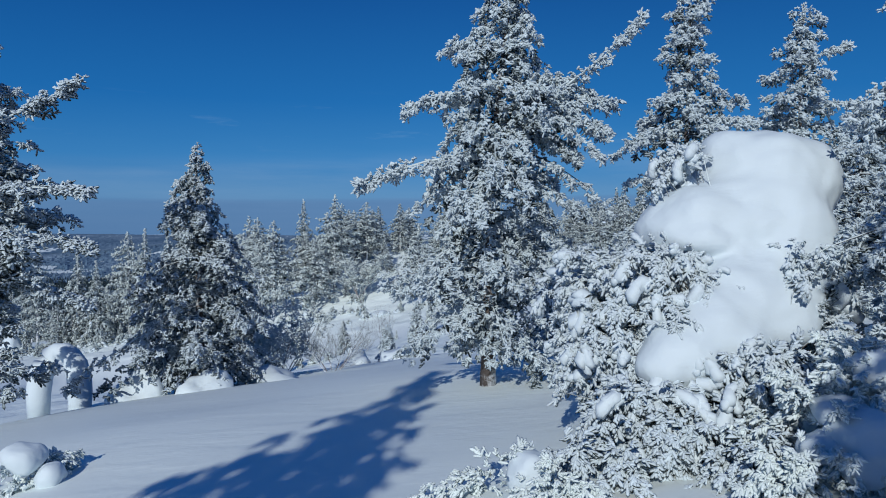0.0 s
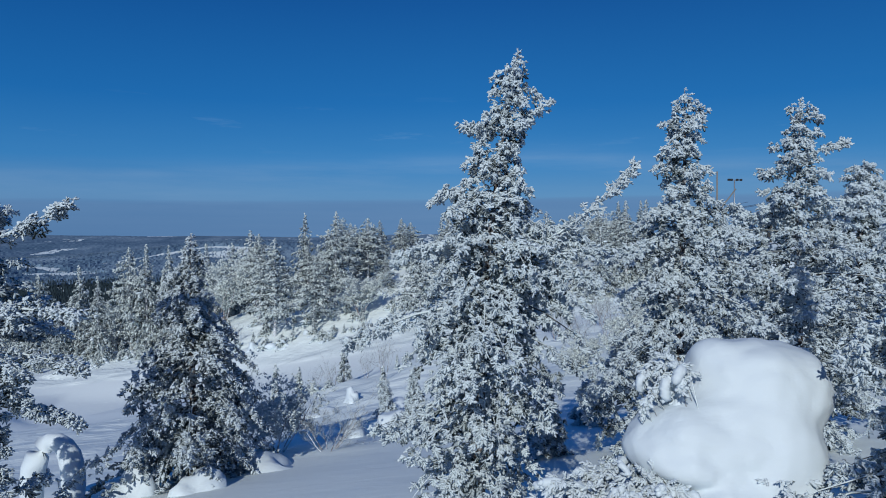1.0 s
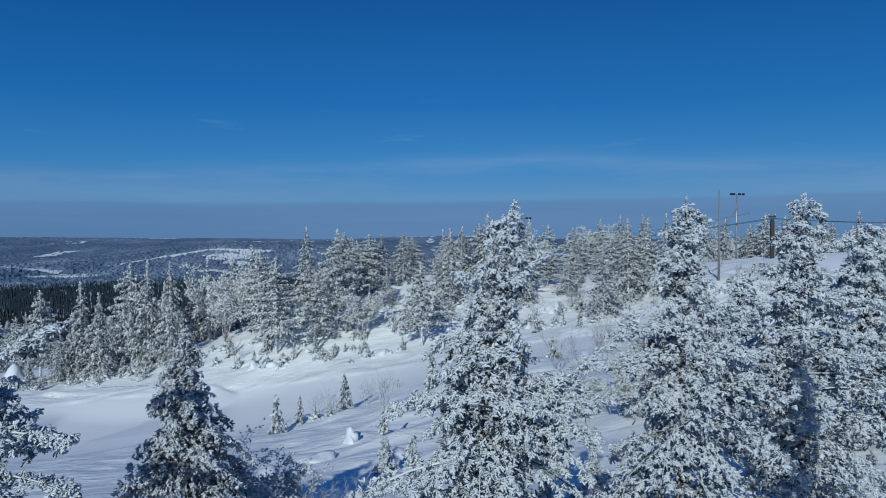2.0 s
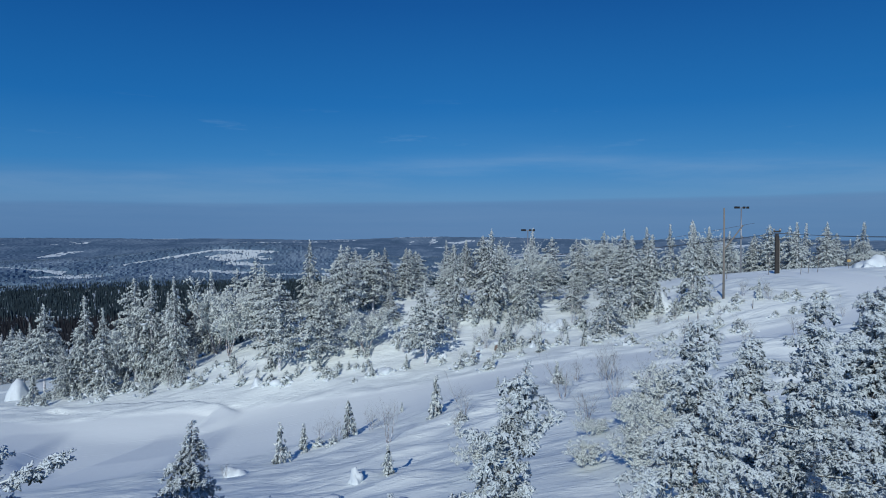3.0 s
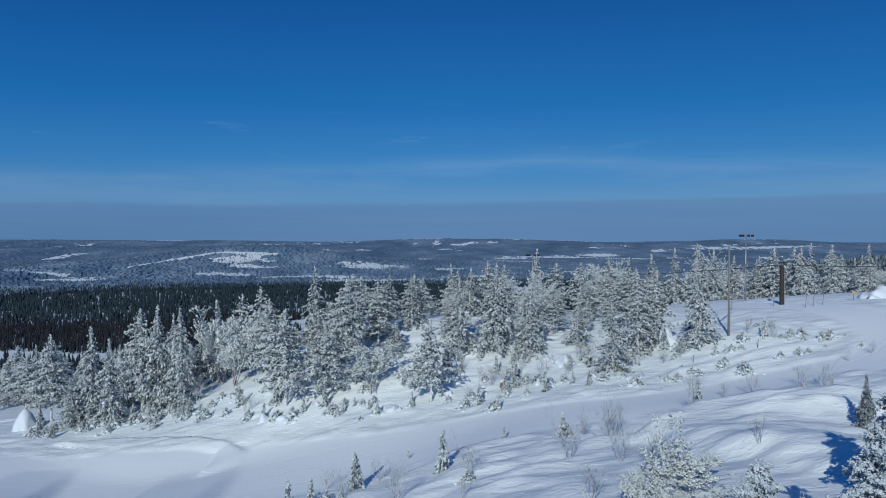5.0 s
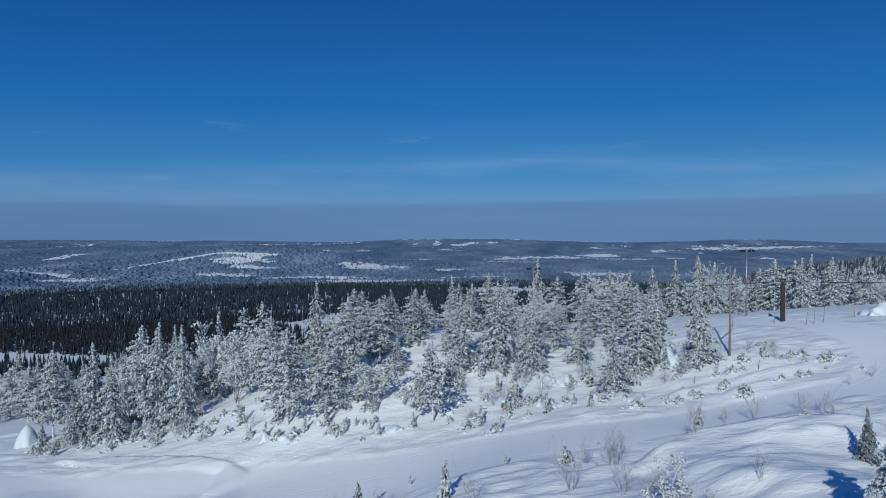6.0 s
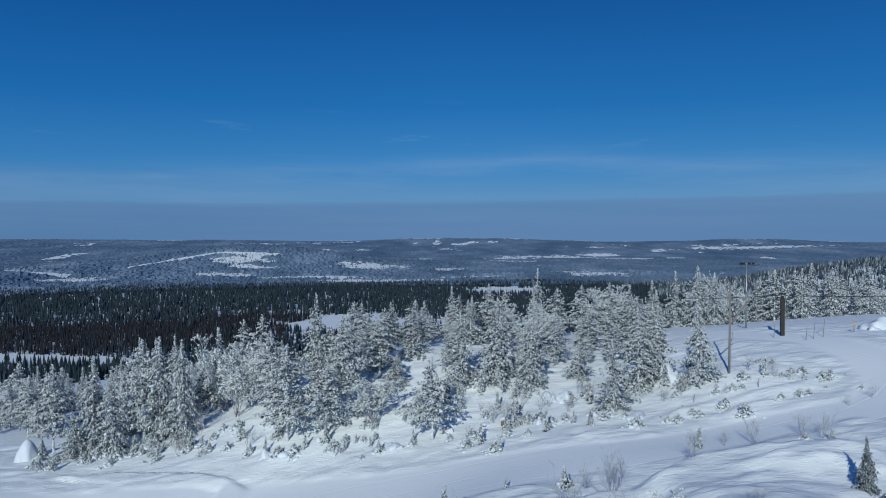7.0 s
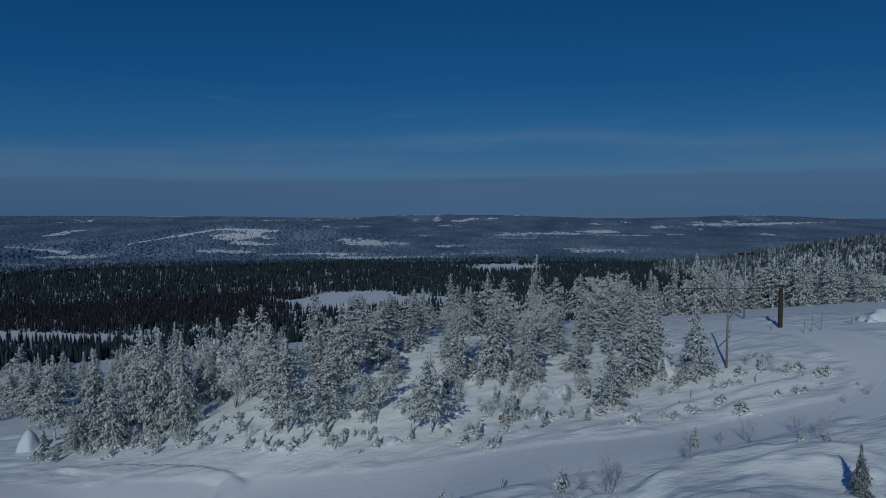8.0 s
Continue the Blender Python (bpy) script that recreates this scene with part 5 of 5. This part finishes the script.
# ---- the valley ----
OPEN_LAND = ((-140, 1015, 125, 100), (-455, 726, 180, 31), (-655, 1275, 16, 34), (120, 1600, 85, 95), (-1000, 1850, 100, 78), (-1010, 1560, 90, 50), (-840, 1660, 50, 45), (-265, 2300, 120, 105),
             (-350, 1985, 110, 50), (-190, 1868, 230, 85), (60, 2005, 110, 75), (-15, 2290, 62, 70), (420, 2120, 150, 150), (-700, 2300, 110, 60), (-640, 2010, 105, 62), (-640, 2190, 90, 40), (150, 2850, 260, 100),
             (450, 3250, 260, 130), (250, 3090, 170, 80), (700, 3000, 190, 80), (-160, 3000, 120, 90), (-240, 4660, 300, 150), (405, 4700, 160, 130), (1800, 4270, 200, 150), (1600, 3690, 420, 120))
# long narrow clearings: from, to, half width
STRIPS = ((-1035, 2140, -933, 2290, 20), (-933, 2290, -811, 2400, 24), (-811, 2400, -610, 2378, 26), (-1363, 2120, -1090, 1960, 34), (-520, 1955, -430, 2000, 40))


def open_share(x, y):
    """Above 0 on bogs, fields and clearings, below it in the woods."""
    best = np.full(x.shape, -1.0)
    for cx, cy, rx, ry in OPEN_LAND:
        best = np.maximum(best, 1 - np.hypot((x - cx) / rx, (y - cy) / ry) + 0.35 * value_noise(x / 40, y / 22, 5))
    for ax, ay, bx, by, w in STRIPS:
        dx, dy = bx - ax, by - ay
        f = np.clip(((x - ax) * dx + (y - ay) * dy) / (dx * dx + dy * dy), 0, 1)
        best = np.maximum(best, 1 - np.hypot(x - ax - f * dx, y - ay - f * dy) / w + 0.15 * value_noise(x / 30, y / 30, 6))
    r = np.hypot(x, y)
    far = value_noise(x / 230, y / 260, 12) + 0.6 * value_noise(x / 60, y / 120, 13) - 0.86
    return np.where(r > 2500, np.maximum(best, far), best)


def valley_forest(name, seed, count, near, wide, slim, mat, label, keep, edge=0.0):
    rng = np.random.default_rng(seed)
    ang = np.radians(rng.uniform(-39, 39, count))
    r = np.sqrt(rng.uniform(near ** 2, wide ** 2, count))
    x, y = r * np.sin(ang), r * np.cos(ang)
    m = (open_share(x, y) < edge * rng.uniform(0, 1, count) ** 3) & keep(x, y, r, rng.uniform(0, 1, count))
    x, y = x[m], y[m]
    a = np.arange(4) * np.pi / 2
    ring = np.stack([np.cos(a), np.sin(a), np.zeros(4)], 1)
    tv = np.concatenate([ring, [[0, 0, 0.62]], ring * 0.72 + [0, 0, 0.38], [[0, 0, 1.0]]])
    tt = np.array([[k, (k + 1) % 4, 4] for k in range(4)] + [[5 + k, 5 + (k + 1) % 4, 9] for k in range(4)])
    hgt = rng.uniform(8, 15, len(x)) * (0.8 if slim < 1 else 1) * (1 - 0.38 * smooth(1700, 2100, np.hypot(x, y)))
    w = hgt * rng.uniform(0.13, 0.20, len(x)) * slim
    yaw = rng.uniform(0, 6.28, len(x))
    basis = np.zeros((len(x), 3, 3))
    basis[:, 0, 0], basis[:, 0, 1] = np.cos(yaw) * w, -np.sin(yaw) * w
    basis[:, 1, 0], basis[:, 1, 1] = np.sin(yaw) * w, np.cos(yaw) * w
    basis[:, 2, 2] = hgt
    p = Pile()
    p.scatter((tv, tt, np.zeros((0, 4), int)), np.stack([x, y, land(x, y) - 0.3], 1), basis)
    tagged(new(name, p.mesh(name, mat, False)), label, "forest", kind="stuff")


def brown_zone(x, y):
    return (x < -200 + 60 * value_noise(x / 90, y / 90, 21)) & (np.hypot(x, y) < 1120 + 90 * value_noise(x / 120, y / 60, 22)) & (np.hypot(x, y) > 850)


def rime_zone(x, y):
    """The high ground, where frost covers the trees."""
    return x + 70 * value_noise(x / 130, y / 130, 24) > 430


valley_forest("spruce_forest", 201, 34000, 430, 1800, 1.0, FOREST, "dense dark spruce forest in the valley", lambda x, y, r, u: (~brown_zone(x, y) | (u < 0.12)) & ~rime_zone(x, y))
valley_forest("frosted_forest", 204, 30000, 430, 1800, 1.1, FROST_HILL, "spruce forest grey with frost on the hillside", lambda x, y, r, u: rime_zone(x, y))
valley_forest("birch_wood", 202, 36000, 820, 1230, 0.62, BROWN_WOOD, "bare reddish-brown birch wood in the valley", lambda x, y, r, u: brown_zone(x, y))


def dusted(x, y, r, u):
    """Denser and thinner stands, far off."""
    return u < 0.66 + 0.55 * value_noise(x / 120, y / 150, 31) + 0.25 * value_noise(x / 35, y / 60, 32)


valley_forest("snowy_forest", 203, 60000, 1740, 3050, 1.0, HAZE_TINTED_FOREST, "snow-dusted forest tinted with blue haze beyond the valley", dusted, 1.3)


def far_woods():
    """The canopy of the woods beyond the valley, out to the horizon."""
    rng = np.random.default_rng(303)
    ang = np.radians(np.linspace(-41, 41, 520))
    r = np.geomspace(1700, 4860, 180)
    rr, aa = np.meshgrid(r, ang, indexing="ij")
    rr = rr + rng.uniform(-0.3, 0.3, rr.shape) * np.gradient(r)[:, None]
    x, y = rr * np.sin(aa), rr * np.cos(aa)
    o = open_share(x, y)
    z = land(x, y) + np.where(o < 0, (5 + rng.uniform(-3.0, 3.5, rr.shape)) * (1 - 0.5 * smooth(2300, 3200, rr)), rng.uniform(-6, 3.5, rr.shape) - 5 * smooth(0.3, 0.8, o))
    n = len(ang)
    i, j = np.meshgrid(np.arange(len(r) - 1), np.arange(n - 1), indexing="ij")
    q = np.stack([i * n + j, i * n + j + 1, (i + 1) * n + j + 1, (i + 1) * n + j], -1).reshape(-1, 4)
    tagged(new("backdrop", mesh_of("backdrop", np.stack([x, y, z], -1), np.zeros((0, 3)), q, FAR, False)), "snow-dusted forests and low fells tinted with blue haze on the horizon", "backdrop", kind="structure")


far_woods()
